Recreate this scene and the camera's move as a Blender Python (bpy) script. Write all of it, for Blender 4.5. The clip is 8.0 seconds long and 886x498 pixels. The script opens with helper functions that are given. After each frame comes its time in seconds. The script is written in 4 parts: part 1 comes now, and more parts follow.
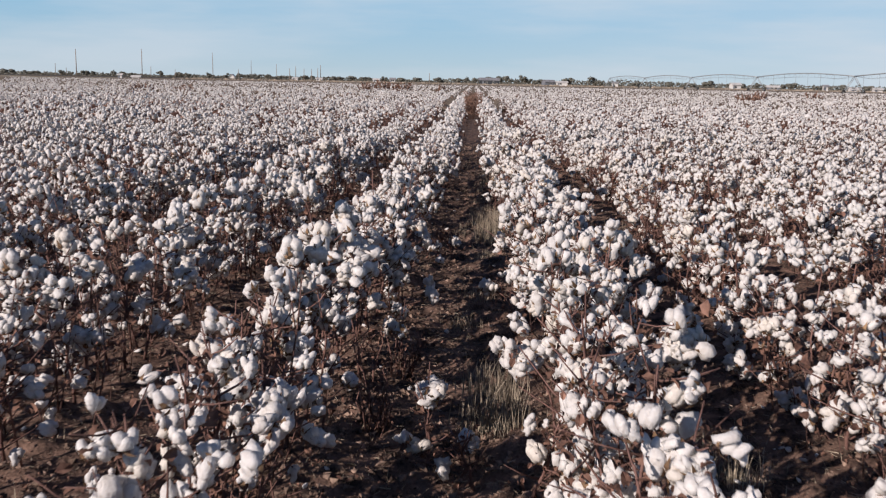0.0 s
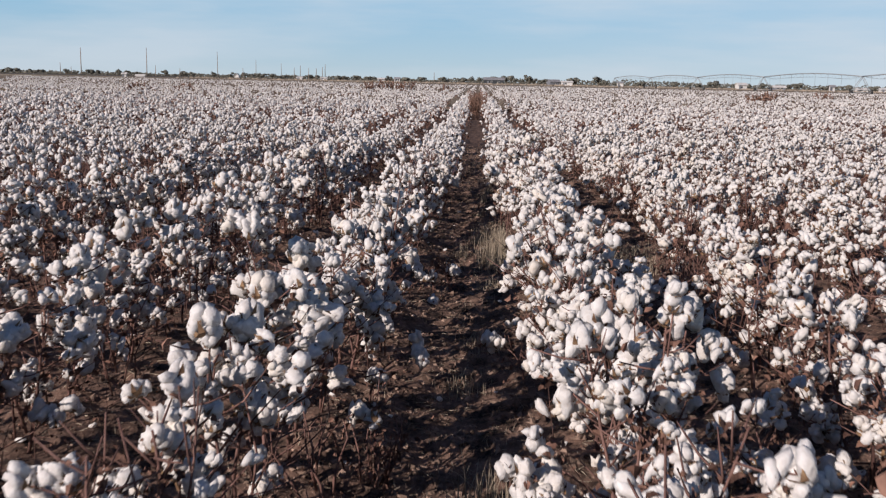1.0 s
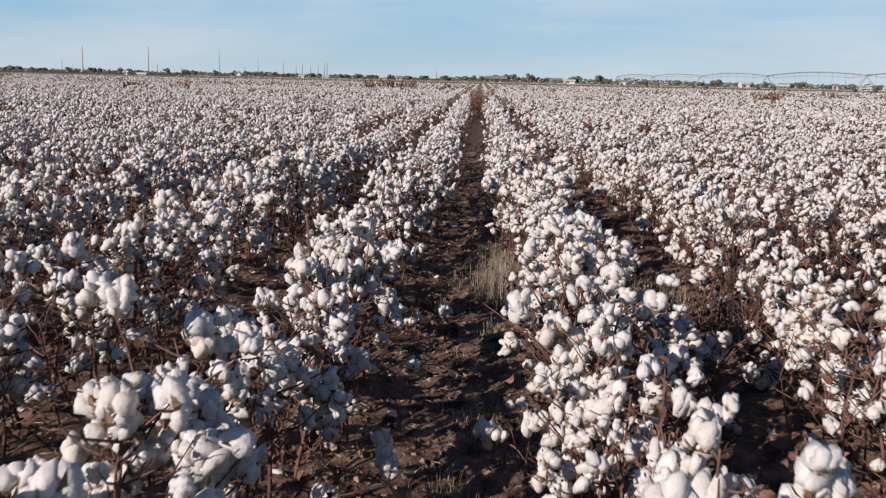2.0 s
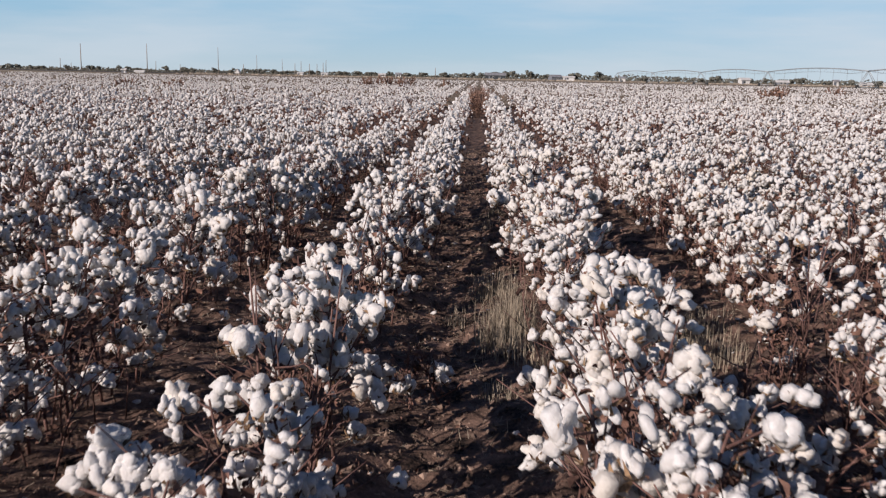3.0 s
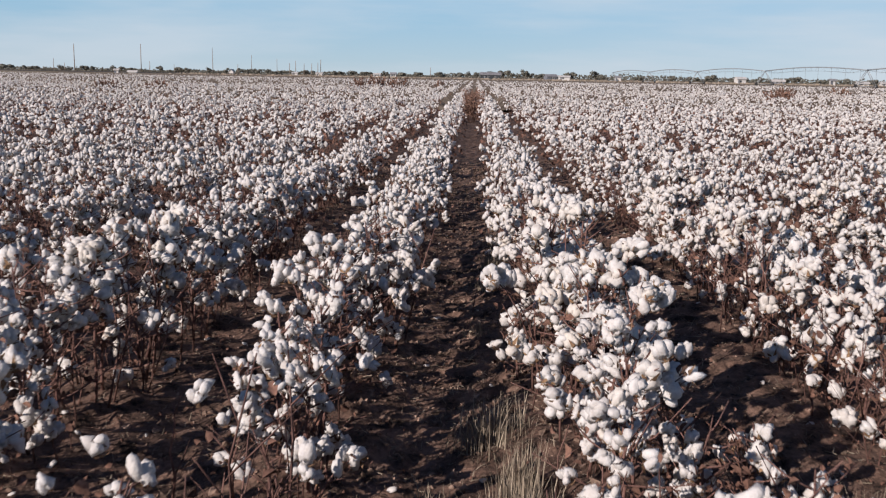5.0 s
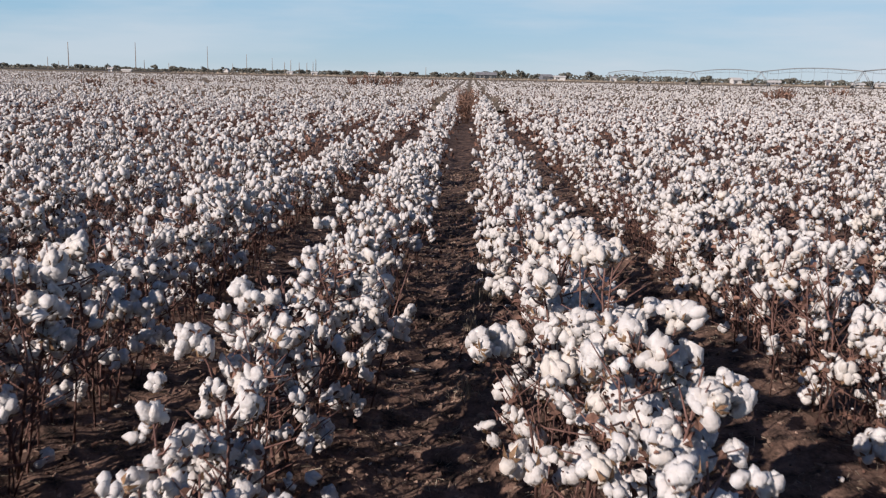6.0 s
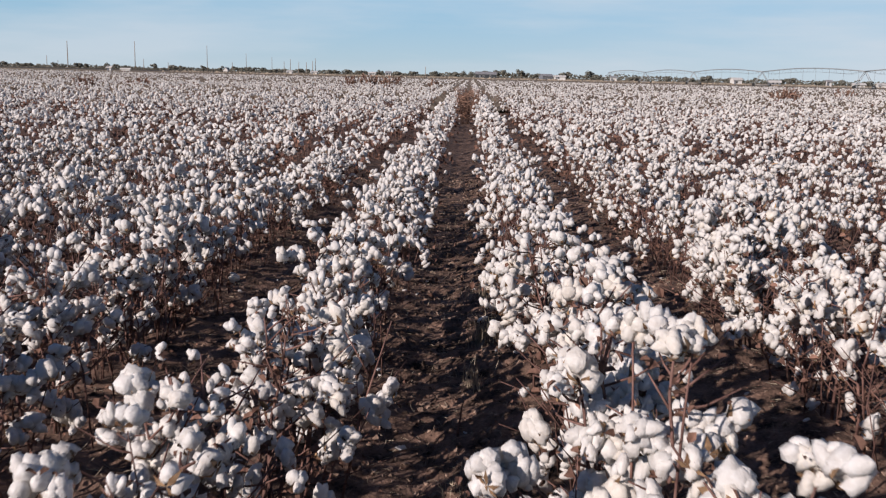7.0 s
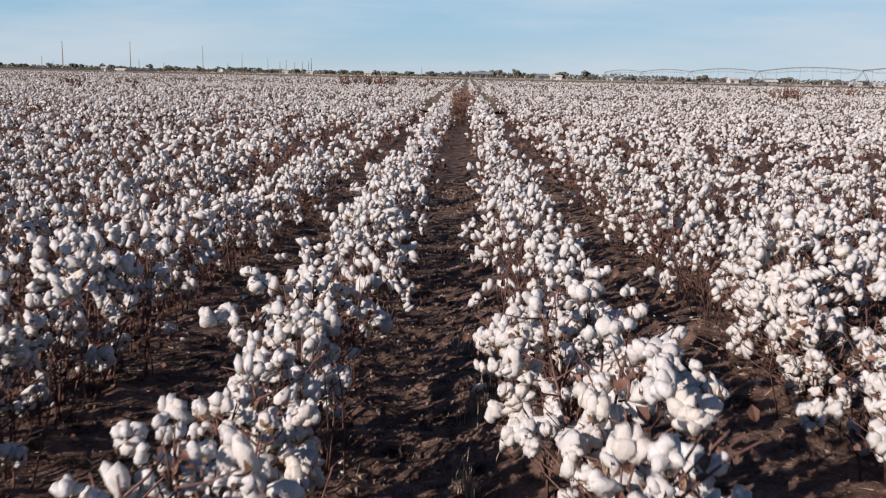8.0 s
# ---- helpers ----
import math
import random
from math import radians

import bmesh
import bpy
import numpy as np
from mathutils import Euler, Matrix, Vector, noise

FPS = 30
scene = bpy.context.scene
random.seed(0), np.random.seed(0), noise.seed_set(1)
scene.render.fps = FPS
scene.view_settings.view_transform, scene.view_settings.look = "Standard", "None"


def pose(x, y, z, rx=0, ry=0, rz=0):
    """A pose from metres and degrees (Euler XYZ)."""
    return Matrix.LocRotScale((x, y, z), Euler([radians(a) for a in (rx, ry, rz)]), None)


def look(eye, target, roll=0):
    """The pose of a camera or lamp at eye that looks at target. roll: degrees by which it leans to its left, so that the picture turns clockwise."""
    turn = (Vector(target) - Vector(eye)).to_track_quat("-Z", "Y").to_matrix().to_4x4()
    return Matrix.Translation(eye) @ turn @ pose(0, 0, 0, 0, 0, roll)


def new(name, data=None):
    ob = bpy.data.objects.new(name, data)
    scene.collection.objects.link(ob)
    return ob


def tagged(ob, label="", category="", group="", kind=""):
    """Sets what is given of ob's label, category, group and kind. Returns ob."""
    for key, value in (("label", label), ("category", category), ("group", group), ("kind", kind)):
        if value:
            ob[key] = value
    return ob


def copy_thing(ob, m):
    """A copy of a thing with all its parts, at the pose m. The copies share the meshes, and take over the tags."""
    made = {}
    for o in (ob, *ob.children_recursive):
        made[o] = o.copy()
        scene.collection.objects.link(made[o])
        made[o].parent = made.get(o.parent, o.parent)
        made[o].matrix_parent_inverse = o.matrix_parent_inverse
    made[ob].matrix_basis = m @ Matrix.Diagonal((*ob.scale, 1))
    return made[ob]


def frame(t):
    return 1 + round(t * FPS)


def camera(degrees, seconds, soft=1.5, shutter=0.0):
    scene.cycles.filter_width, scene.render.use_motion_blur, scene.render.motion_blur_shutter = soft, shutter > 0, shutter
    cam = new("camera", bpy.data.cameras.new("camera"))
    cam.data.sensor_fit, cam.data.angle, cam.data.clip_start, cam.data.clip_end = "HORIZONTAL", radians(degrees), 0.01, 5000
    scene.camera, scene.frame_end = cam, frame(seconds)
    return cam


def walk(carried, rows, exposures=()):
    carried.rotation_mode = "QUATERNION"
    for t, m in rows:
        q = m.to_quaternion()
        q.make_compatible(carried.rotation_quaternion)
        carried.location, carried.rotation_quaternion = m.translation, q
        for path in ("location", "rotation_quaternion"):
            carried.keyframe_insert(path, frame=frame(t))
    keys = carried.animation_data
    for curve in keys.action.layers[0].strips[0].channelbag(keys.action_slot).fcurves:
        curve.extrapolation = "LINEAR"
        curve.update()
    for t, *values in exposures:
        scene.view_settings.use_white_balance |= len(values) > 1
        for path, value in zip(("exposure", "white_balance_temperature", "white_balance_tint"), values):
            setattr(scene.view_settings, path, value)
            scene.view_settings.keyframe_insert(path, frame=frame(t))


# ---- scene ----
cam = camera(49.0, 8.0, 1.2, 0.25)
PATH = [
    (0, (0.102, 0.02, 1.347), (0.046, 1.991, 1.0075), 1.13),
    (0.5, (0.113, 0.637, 1.323), (0.051, 2.608, 0.9835), 1.13),
    (1, (0.117, 1.25, 1.338), (0.052, 3.22, 0.9975), 1.23),
    (1.5, (0.146, 1.83, 1.351), (0.079, 3.8, 1.0085), 1.23),
    (1.7, (0.15, 2.081, 1.335), (0.081, 4.051, 0.9925), 1.33),
    (2.8, (0.138, 3.342, 1.346), (0.069, 5.311, 0.9965), 1.03),
    (3, (0.112, 3.594, 1.332), (0.044, 5.562, 0.9825), 1.13),
    (3.5, (0.092, 4.152, 1.335), (0.027, 6.12, 0.9855), 1.13),
    (4, (0.108, 4.729, 1.368), (0.046, 6.698, 1.0185), 1.13),
    (4.5, (0.103, 5.336, 1.383), (0.042, 7.305, 1.0325), 1.13),
    (4.7, (0.113, 5.56, 1.399), (0.051, 7.529, 1.0485), 1.03),
    (5.8, (0.167, 6.839, 1.383), (0.117, 8.808, 1.0335), 1.23),
    (6, (0.17, 7.045, 1.378), (0.121, 9.014, 1.0275), 1.23),
    (6.5, (0.169, 7.577, 1.368), (0.122, 9.547, 1.0175), 1.33),
    (7, (0.163, 8.098, 1.363), (0.115, 10.067, 1.0115), 1.33),
    (7.5, (0.151, 8.635, 1.341), (0.109, 10.604, 0.9905), 1.23),
    (8, (0.181, 9.222, 1.366), (0.14, 11.191, 1.0145), 1.23),
]
walk(cam, [(t, look(eye, target, roll)) for t, eye, target, roll in PATH], [(0.0, 0.19, 6330, 17), (8.0, 0.19, 6330, 17)])

# ---- world and light ----
SUN_FROM = Vector((-0.63, -0.67, 0.40)).normalized()   # towards the sun: low, over the left shoulder

world = bpy.data.worlds.new("World")
scene.world = world
world.use_nodes = True
wn, wl = world.node_tree.nodes, world.node_tree.links
wn.clear()
sky = wn.new("ShaderNodeTexSky")
sky.sky_type = "NISHITA"
sky.sun_disc = False
sky.sun_elevation = math.asin(SUN_FROM.z)
sky.sun_rotation = math.atan2(SUN_FROM.x, SUN_FROM.y)
sky.altitude = 900
sky.air_density, sky.dust_density, sky.ozone_density = 0.8, 0.0, 4.0
coord = wn.new("ShaderNodeTexCoord")
stretch = wn.new("ShaderNodeMapping")
stretch.inputs["Scale"].default_value = (1.2, 1.2, 9.0)
wisps = wn.new("ShaderNodeTexNoise")
wisps.inputs["Scale"].default_value = 2.2
wisps.inputs["Detail"].default_value = 6
wisps.inputs["Roughness"].default_value = 0.55
ramp = wn.new("ShaderNodeValToRGB")
ramp.color_ramp.elements[0].position, ramp.color_ramp.elements[0].color = 0.42, (0, 0, 0, 1)
ramp.color_ramp.elements[1].position, ramp.color_ramp.elements[1].color = 0.66, (0.7, 0.7, 0.7, 1)
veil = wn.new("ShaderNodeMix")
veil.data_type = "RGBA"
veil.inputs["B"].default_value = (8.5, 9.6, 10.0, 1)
back = wn.new("ShaderNodeBackground")
back.inputs["Strength"].default_value = 0.064
out = wn.new("ShaderNodeOutputWorld")
wl.new(coord.outputs["Generated"], stretch.inputs["Vector"])
wl.new(stretch.outputs["Vector"], wisps.inputs["Vector"])
wl.new(wisps.outputs["Fac"], ramp.inputs["Fac"])
# thin blue haze low over the plain
height = wn.new("ShaderNodeSeparateXYZ")
wl.new(coord.outputs["Generated"], height.inputs["Vector"])
tone = wn.new("ShaderNodeValToRGB")
tone.color_ramp.elements[0].position, tone.color_ramp.elements[0].color = 0.0, (0.60, 0.79, 0.87, 1)
tone.color_ramp.elements[1].position, tone.color_ramp.elements[1].color = 0.09, (0.37, 0.73, 0.95, 1)
wl.new(height.outputs["Z"], tone.inputs["Fac"])
gain = wn.new("ShaderNodeVectorMath")
gain.operation = "SCALE"
gain.inputs["Scale"].default_value = 10.6
wl.new(tone.outputs["Color"], gain.inputs[0])
fade = wn.new("ShaderNodeMapRange")
fade.inputs["From Min"].default_value, fade.inputs["From Max"].default_value = 0.09, 0.24
fade.inputs["To Min"].default_value, fade.inputs["To Max"].default_value = 0.8, 0.0
wl.new(height.outputs["Z"], fade.inputs["Value"])
low = wn.new("ShaderNodeMath")
low.operation = "MULTIPLY"
wl.new(fade.outputs["Result"], low.inputs[0])
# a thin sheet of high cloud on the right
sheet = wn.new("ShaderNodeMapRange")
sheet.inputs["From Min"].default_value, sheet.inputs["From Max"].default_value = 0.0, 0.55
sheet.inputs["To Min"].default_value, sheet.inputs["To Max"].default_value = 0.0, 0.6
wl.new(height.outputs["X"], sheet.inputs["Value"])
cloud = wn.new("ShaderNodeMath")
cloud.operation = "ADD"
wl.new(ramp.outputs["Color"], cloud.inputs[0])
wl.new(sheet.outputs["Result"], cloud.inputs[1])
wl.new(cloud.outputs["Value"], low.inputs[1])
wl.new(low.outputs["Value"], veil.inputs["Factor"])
haze = wn.new("ShaderNodeMix")
haze.data_type = "RGBA"
wl.new(fade.outputs["Result"], haze.inputs["Factor"])
wl.new(sky.outputs["Color"], haze.inputs["A"])
wl.new(gain.outputs["Vector"], haze.inputs["B"])
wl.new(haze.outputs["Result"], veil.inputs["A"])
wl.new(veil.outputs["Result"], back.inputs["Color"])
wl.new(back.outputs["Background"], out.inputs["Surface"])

sun = new("sun", bpy.data.lights.new("sun", "SUN"))
sun.data.energy, sun.data.angle, sun.data.color = 4.8, radians(0.55), (1.0, 0.89, 0.775)
sun.matrix_world = look(SUN_FROM * 50, (0, 0, 0))
scene.view_settings.exposure = 0.0

# ---- materials ----


def surface(name, dark, light, scale=8.0, rough=0.9, bump=0.3, fine=60.0, spread=0.0, where="Object", metal=0.0, swell=0.0, tinge=None):
    """Two-scale noise between two colours with fine relief; spread: how far single pieces differ in lightness;
    swell: depth of a coarser relief, in metres; tinge: a colour that a few pieces lean to."""
    m = bpy.data.materials.new(name)
    m.use_nodes = True
    n, l = m.node_tree.nodes, m.node_tree.links
    b = n["Principled BSDF"]
    b.inputs["Roughness"].default_value, b.inputs["Metallic"].default_value = rough, metal
    b.inputs["Specular IOR Level"].default_value = 0.25
    if where == "World":
        vec = n.new("ShaderNodeNewGeometry").outputs["Position"]
    else:
        vec = n.new("ShaderNodeTexCoord").outputs[where]
    a, c = n.new("ShaderNodeTexNoise"), n.new("ShaderNodeTexNoise")
    for tex, s in ((a, scale), (c, fine)):
        tex.inputs["Scale"].default_value, tex.inputs["Detail"].default_value = s, 5
        l.new(vec, tex.inputs["Vector"])
    add = n.new("ShaderNodeMath")
    add.operation = "MULTIPLY_ADD"
    add.inputs[1].default_value = 0.45
    l.new(c.outputs["Fac"], add.inputs[0])
    l.new(a.outputs["Fac"], add.inputs[2])
    ramp = n.new("ShaderNodeValToRGB")
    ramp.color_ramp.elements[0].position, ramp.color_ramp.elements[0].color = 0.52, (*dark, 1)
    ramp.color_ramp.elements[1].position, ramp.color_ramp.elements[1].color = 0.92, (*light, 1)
    l.new(add.outputs["Value"], ramp.inputs["Fac"])
    colour = ramp.outputs["Color"]
    if spread:
        island = n.new("ShaderNodeNewGeometry").outputs["Random Per Island"]
        own = n.new("ShaderNodeObjectInfo").outputs["Random"]
        both = n.new("ShaderNodeMath")
        both.operation = "ADD"
        l.new(island, both.inputs[0])
        l.new(own, both.inputs[1])
        wrap = n.new("ShaderNodeMath")
        wrap.operation = "FRACT"
        l.new(both.outputs["Value"], wrap.inputs[0])
        level = n.new("ShaderNodeMapRange")
        level.inputs["To Min"].default_value, level.inputs["To Max"].default_value = 1 - spread, 1.0
        l.new(wrap.outputs["Value"], level.inputs["Value"])
        hsv = n.new("ShaderNodeHueSaturation")
        l.new(level.outputs["Result"], hsv.inputs["Value"])
        l.new(colour, hsv.inputs["Color"])
        colour = hsv.outputs["Color"]
        if tinge:
            few = n.new("ShaderNodeMapRange")
            few.inputs["From Min"].default_value, few.inputs["From Max"].default_value, few.inputs["To Max"].default_value = 0.72, 1.0, 0.35
            l.new(own, few.inputs["Value"])
            stain = n.new("ShaderNodeMix")
            stain.data_type = "RGBA"
            stain.inputs["B"].default_value = (*tinge, 1)
            l.new(few.outputs["Result"], stain.inputs["Factor"])
            l.new(colour, stain.inputs["A"])
            colour = stain.outputs["Result"]
    l.new(colour, b.inputs["Base Color"])
    if bump:
        relief = n.new("ShaderNodeBump")
        relief.inputs["Strength"].default_value, relief.inputs["Distance"].default_value = bump, 0.5 / fine
        l.new(c.outputs["Fac"], relief.inputs["Height"])
        l.new(relief.outputs["Normal"], b.inputs["Normal"])
        if swell:
            billow = n.new("ShaderNodeBump")
            billow.inputs["Strength"].default_value, billow.inputs["Distance"].default_value = 0.7, swell
            l.new(a.outputs["Fac"], billow.inputs["Height"])
            l.new(billow.outputs["Normal"], relief.inputs["Normal"])
    return m


def field_ground():
    """Red-brown ploughed loam inside the field, its dark tones deepened for furrow shade, pale dry grass beyond its
    edges.
    """
    # near-black end of the noise puts crushed furrow shade into the soil colour
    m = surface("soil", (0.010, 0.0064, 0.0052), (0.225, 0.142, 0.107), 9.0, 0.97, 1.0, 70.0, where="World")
    n, l = m.node_tree.nodes, m.node_tree.links
    b = n["Principled BSDF"]
    soil = b.inputs["Base Color"].links[0].from_socket
    pos = n.new("ShaderNodeSeparateXYZ")
    l.new(n.new("ShaderNodeNewGeometry").outputs["Position"], pos.inputs["Vector"])
    past = n.new("ShaderNodeMapRange")
    past.inputs["From Min"].default_value, past.inputs["From Max"].default_value = 405, 412
    l.new(pos.outputs["Y"], past.inputs["Value"])
    aside = n.new("ShaderNodeMapRange")
    aside.inputs["From Min"].default_value, aside.inputs["From Max"].default_value = -124, -127
    l.new(pos.outputs["X"], aside.inputs["Value"])
    most = n.new("ShaderNodeMath")
    most.operation = "MAXIMUM"
    l.new(past.outputs["Result"], most.inputs[0])
    l.new(aside.outputs["Result"], most.inputs[1])
    patches = n.new("ShaderNodeTexNoise")
    patches.inputs["Scale"].default_value = 0.02
    l.new(n.new("ShaderNodeNewGeometry").outputs["Position"], patches.inputs["Vector"])
    grass = n.new("ShaderNodeValToRGB")
    grass.color_ramp.elements[0].position, grass.color_ramp.elements[0].color = 0.35, (0.16, 0.125, 0.08, 1)
    grass.color_ramp.elements[1].position, grass.color_ramp.elements[1].color = 0.65, (0.36, 0.30, 0.21, 1)
    l.new(patches.outputs["Fac"], grass.inputs["Fac"])
    mix = n.new("ShaderNodeMix")
    mix.data_type = "RGBA"
    l.new(most.outputs["Value"], mix.inputs["Factor"])
    l.new(soil, mix.inputs["A"])
    l.new(grass.outputs["Color"], mix.inputs["B"])
    l.new(mix.outputs["Result"], b.inputs["Base Color"])
    return m


LINT = surface("cotton_lint", (0.73, 0.695, 0.66), (0.86, 0.85, 0.835), 40.0, 1.0, 0.4, 150.0, 0.13, where="World", swell=0.010, tinge=(0.80, 0.70, 0.55))


def let_light_through(m, share):
    """Loose fibre passes some of its light on."""
    n, l = m.node_tree.nodes, m.node_tree.links
    b, o = n["Principled BSDF"], n["Material Output"]
    thin, mix = n.new("ShaderNodeBsdfTranslucent"), n.new("ShaderNodeMixShader")
    l.new(b.inputs["Base Color"].links[0].from_socket, thin.inputs["Color"])
    l.new(b.inputs["Normal"].links[0].from_socket, thin.inputs["Normal"])
    mix.inputs["Fac"].default_value = share
    l.new(b.outputs["BSDF"], mix.inputs[1])
    l.new(thin.outputs["BSDF"], mix.inputs[2])
    l.new(mix.outputs["Shader"], o.inputs["Surface"])


let_light_through(LINT, 0.28)
BURR = surface("dry_burr", (0.09, 0.045, 0.025), (0.40, 0.26, 0.15), 20.0, 0.85, 0.3, 90.0, 0.4, where="World")
STEM = surface("cotton_stem", (0.09, 0.045, 0.038), (0.25, 0.145, 0.12), 12.0, 0.8, 0.4, 80.0, 0.3)
LEAF = surface("dead_leaf", (0.065, 0.032, 0.026), (0.30, 0.17, 0.125), 14.0, 0.85, 0.4, 70.0, 0.5)
STRAW = surface("dry_straw", (0.18, 0.145, 0.11), (0.52, 0.44, 0.33), 6.0, 0.8, 0.2, 50.0, 0.4)
WEED = surface("russet_weed", (0.22, 0.125, 0.09), (0.42, 0.265, 0.195), 4.0, 0.9, 0.2, 40.0, 0.4)
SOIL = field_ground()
CLOD = surface("soil_clod", (0.04, 0.027, 0.021), (0.45, 0.315, 0.242), 9.0, 0.95, 0.6, 60.0, 0.55)
CANOPY = surface("far_canopy", (0.07, 0.045, 0.03), (0.31, 0.255, 0.185), 1.1, 0.95, 0.0, 3.0, where="World")
WOOD = surface("weathered_pole", (0.17, 0.14, 0.115), (0.32, 0.275, 0.235), 2.0, 0.85, 0.3, 20.0)
STEEL = surface("galvanised_steel", (0.30, 0.33, 0.34), (0.42, 0.45, 0.46), 1.0, 0.5, 0.0, 8.0, metal=0.3)
RUBBER = surface("tyre_rubber", (0.02, 0.02, 0.02), (0.05, 0.05, 0.05), 3.0, 0.8, 0.2, 20.0)
# leaf green lightened and greyed: the distance haze is in this colour
HAZED_FOLIAGE = surface("hazed_foliage", (0.11, 0.115, 0.10), (0.23, 0.225, 0.185), 0.6, 0.9, 0.0, 3.0, 0.5)
BARK = surface("bark", (0.07, 0.05, 0.035), (0.16, 0.12, 0.09), 1.0, 0.9, 0.3, 12.0)
WHITEWASH = surface("white_siding", (0.46, 0.45, 0.43), (0.60, 0.59, 0.57), 0.7, 0.7, 0.1, 9.0)
ROOFING = surface("grey_roofing", (0.16, 0.16, 0.17), (0.30, 0.30, 0.31), 0.7, 0.7, 0.1, 9.0)
DARKWALL = surface("weathered_wall", (0.10, 0.11, 0.13), (0.20, 0.21, 0.23), 0.7, 0.8, 0.1, 9.0)
GLAZING = surface("dark_glazing", (0.03, 0.035, 0.04), (0.06, 0.065, 0.07), 1.0, 0.15, 0.0, 9.0)
ASPHALT = surface("asphalt", (0.04, 0.04, 0.04), (0.07, 0.068, 0.065), 0.8, 0.9, 0.2, 10.0, where="World")

# ---- mesh helpers ----


def part(name, bm, material, parent=None, label=""):
    """One mesh object out of a bmesh, under its thing or part."""
    me = bpy.data.meshes.new(name)
    bm.to_mesh(me)
    bm.free()
    for m in material if isinstance(material, (list, tuple)) else [material]:
        me.materials.append(m)
    ob = new(name, me)
    ob.parent = parent
    return tagged(ob, label)


def thing(name, label, category, group="", at=None):
    ob = new(name)
    ob.empty_display_size = 0.1
    if at is not None:
        ob.matrix_basis = at
    return tagged(ob, label, category, group)


def tube(bm, points, radii, sides=5, mat=0):
    """A tapered tube along points."""
    rings = []
    for i, p in enumerate(points):
        p = Vector(p)
        ahead = (Vector(points[min(i + 1, len(points) - 1)]) - Vector(points[max(i - 1, 0)])).normalized()
        u = ahead.orthogonal().normalized()
        v = ahead.cross(u)
        rings.append([bm.verts.new(p + radii[i] * (u * math.cos(a) + v * math.sin(a)))
                      for a in (2 * math.pi * k / sides for k in range(sides))])
    for r, s in zip(rings, rings[1:]):
        for k in range(sides):
            f = bm.faces.new((r[k], r[(k + 1) % sides], s[(k + 1) % sides], s[k]))
            f.material_index, f.smooth = mat, True
    for cap in (rings[0][::-1], rings[-1]):
        bm.faces.new(cap).material_index = mat


def box(bm, lo, hi, mat=0):
    v = [bm.verts.new((x, y, z)) for x in (lo[0], hi[0]) for y in (lo[1], hi[1]) for z in (lo[2], hi[2])]
    for q in ((0, 1, 3, 2), (4, 6, 7, 5), (0, 4, 5, 1), (2, 3, 7, 6), (0, 2, 6, 4), (1, 5, 7, 3)):
        bm.faces.new([v[i] for i in q]).material_index = mat


def template(bm):
    """Vertices, triangles and material slots of a bmesh, as arrays, for scattering."""
    bmesh.ops.triangulate(bm, faces=bm.faces)
    bm.verts.index_update()
    v = np.array([p.co for p in bm.verts])
    t = np.array([[p.index for p in f.verts] for f in bm.faces])
    m = np.array([f.material_index for f in bm.faces])
    bm.free()
    return v, t, m


def turns(rng, n, tilt):
    """n random rotations: any heading, leaning by about tilt radians."""
    h, a, b = rng.uniform(0, 2 * np.pi, n), rng.normal(0, tilt, n), rng.normal(0, tilt, n)
    ch, sh, ca, sa, cb, sb = np.cos(h), np.sin(h), np.cos(a), np.sin(a), np.cos(b), np.sin(b)
    o, i = np.zeros(n), np.ones(n)
    rz = np.array([[ch, -sh, o], [sh, ch, o], [o, o, i]])
    rx = np.array([[i, o, o], [o, ca, -sa], [o, sa, ca]])
    ry = np.array([[cb, o, sb], [o, i, o], [-sb, o, cb]])
    return np.einsum("abn,bcn,cdn->nad", rx, ry, rz)


def scatter(name, templates, places, sizes, spins, which, materials, label, category, smooth=True):
    """Many small pieces joined into one mesh of kind stuff."""
    vs, ts, ms, base = [], [], [], 0
    for k, (v, t, m) in enumerate(templates):
        pick = np.nonzero(which == k)[0]
        if not len(pick):
            continue
        s = sizes[pick]
        s = s[:, None, None] if s.ndim == 1 else s[:, None, :]
        w = np.einsum("nij,nvj->nvi", spins[pick], v[None] * s) + places[pick][:, None]
        vs.append(w.reshape(-1, 3))
        ts.append((t[None] + (base + np.arange(len(pick)) * len(v))[:, None, None]).reshape(-1, 3))
        ms.append(np.tile(m, len(pick)))
        base += len(pick) * len(v)
    return joined(name, np.concatenate(vs), np.concatenate(ts), np.concatenate(ms), materials, label, category, smooth)


def joined(name, v, t, m, materials, label, category, smooth=True, kind="stuff"):
    me = bpy.data.meshes.new(name)
    me.vertices.add(len(v))
    me.vertices.foreach_set("co", v.astype(np.float32).ravel())
    me.loops.add(t.size)
    me.loops.foreach_set("vertex_index", t.astype(np.int32).ravel())
    me.polygons.add(len(t))
    me.polygons.foreach_set("loop_start", np.arange(0, t.size, t.shape[1], dtype=np.int32))
    me.polygons.foreach_set("loop_total", np.full(len(t), t.shape[1], np.int32))
    me.polygons.foreach_set("material_index", m.astype(np.int32))
    me.polygons.foreach_set("use_smooth", np.full(len(t), smooth))
    for material in materials:
        me.materials.append(material)
    me.update(calc_edges=True)
    me.validate()
    return tagged(new(name, me), label, category, "", kind)


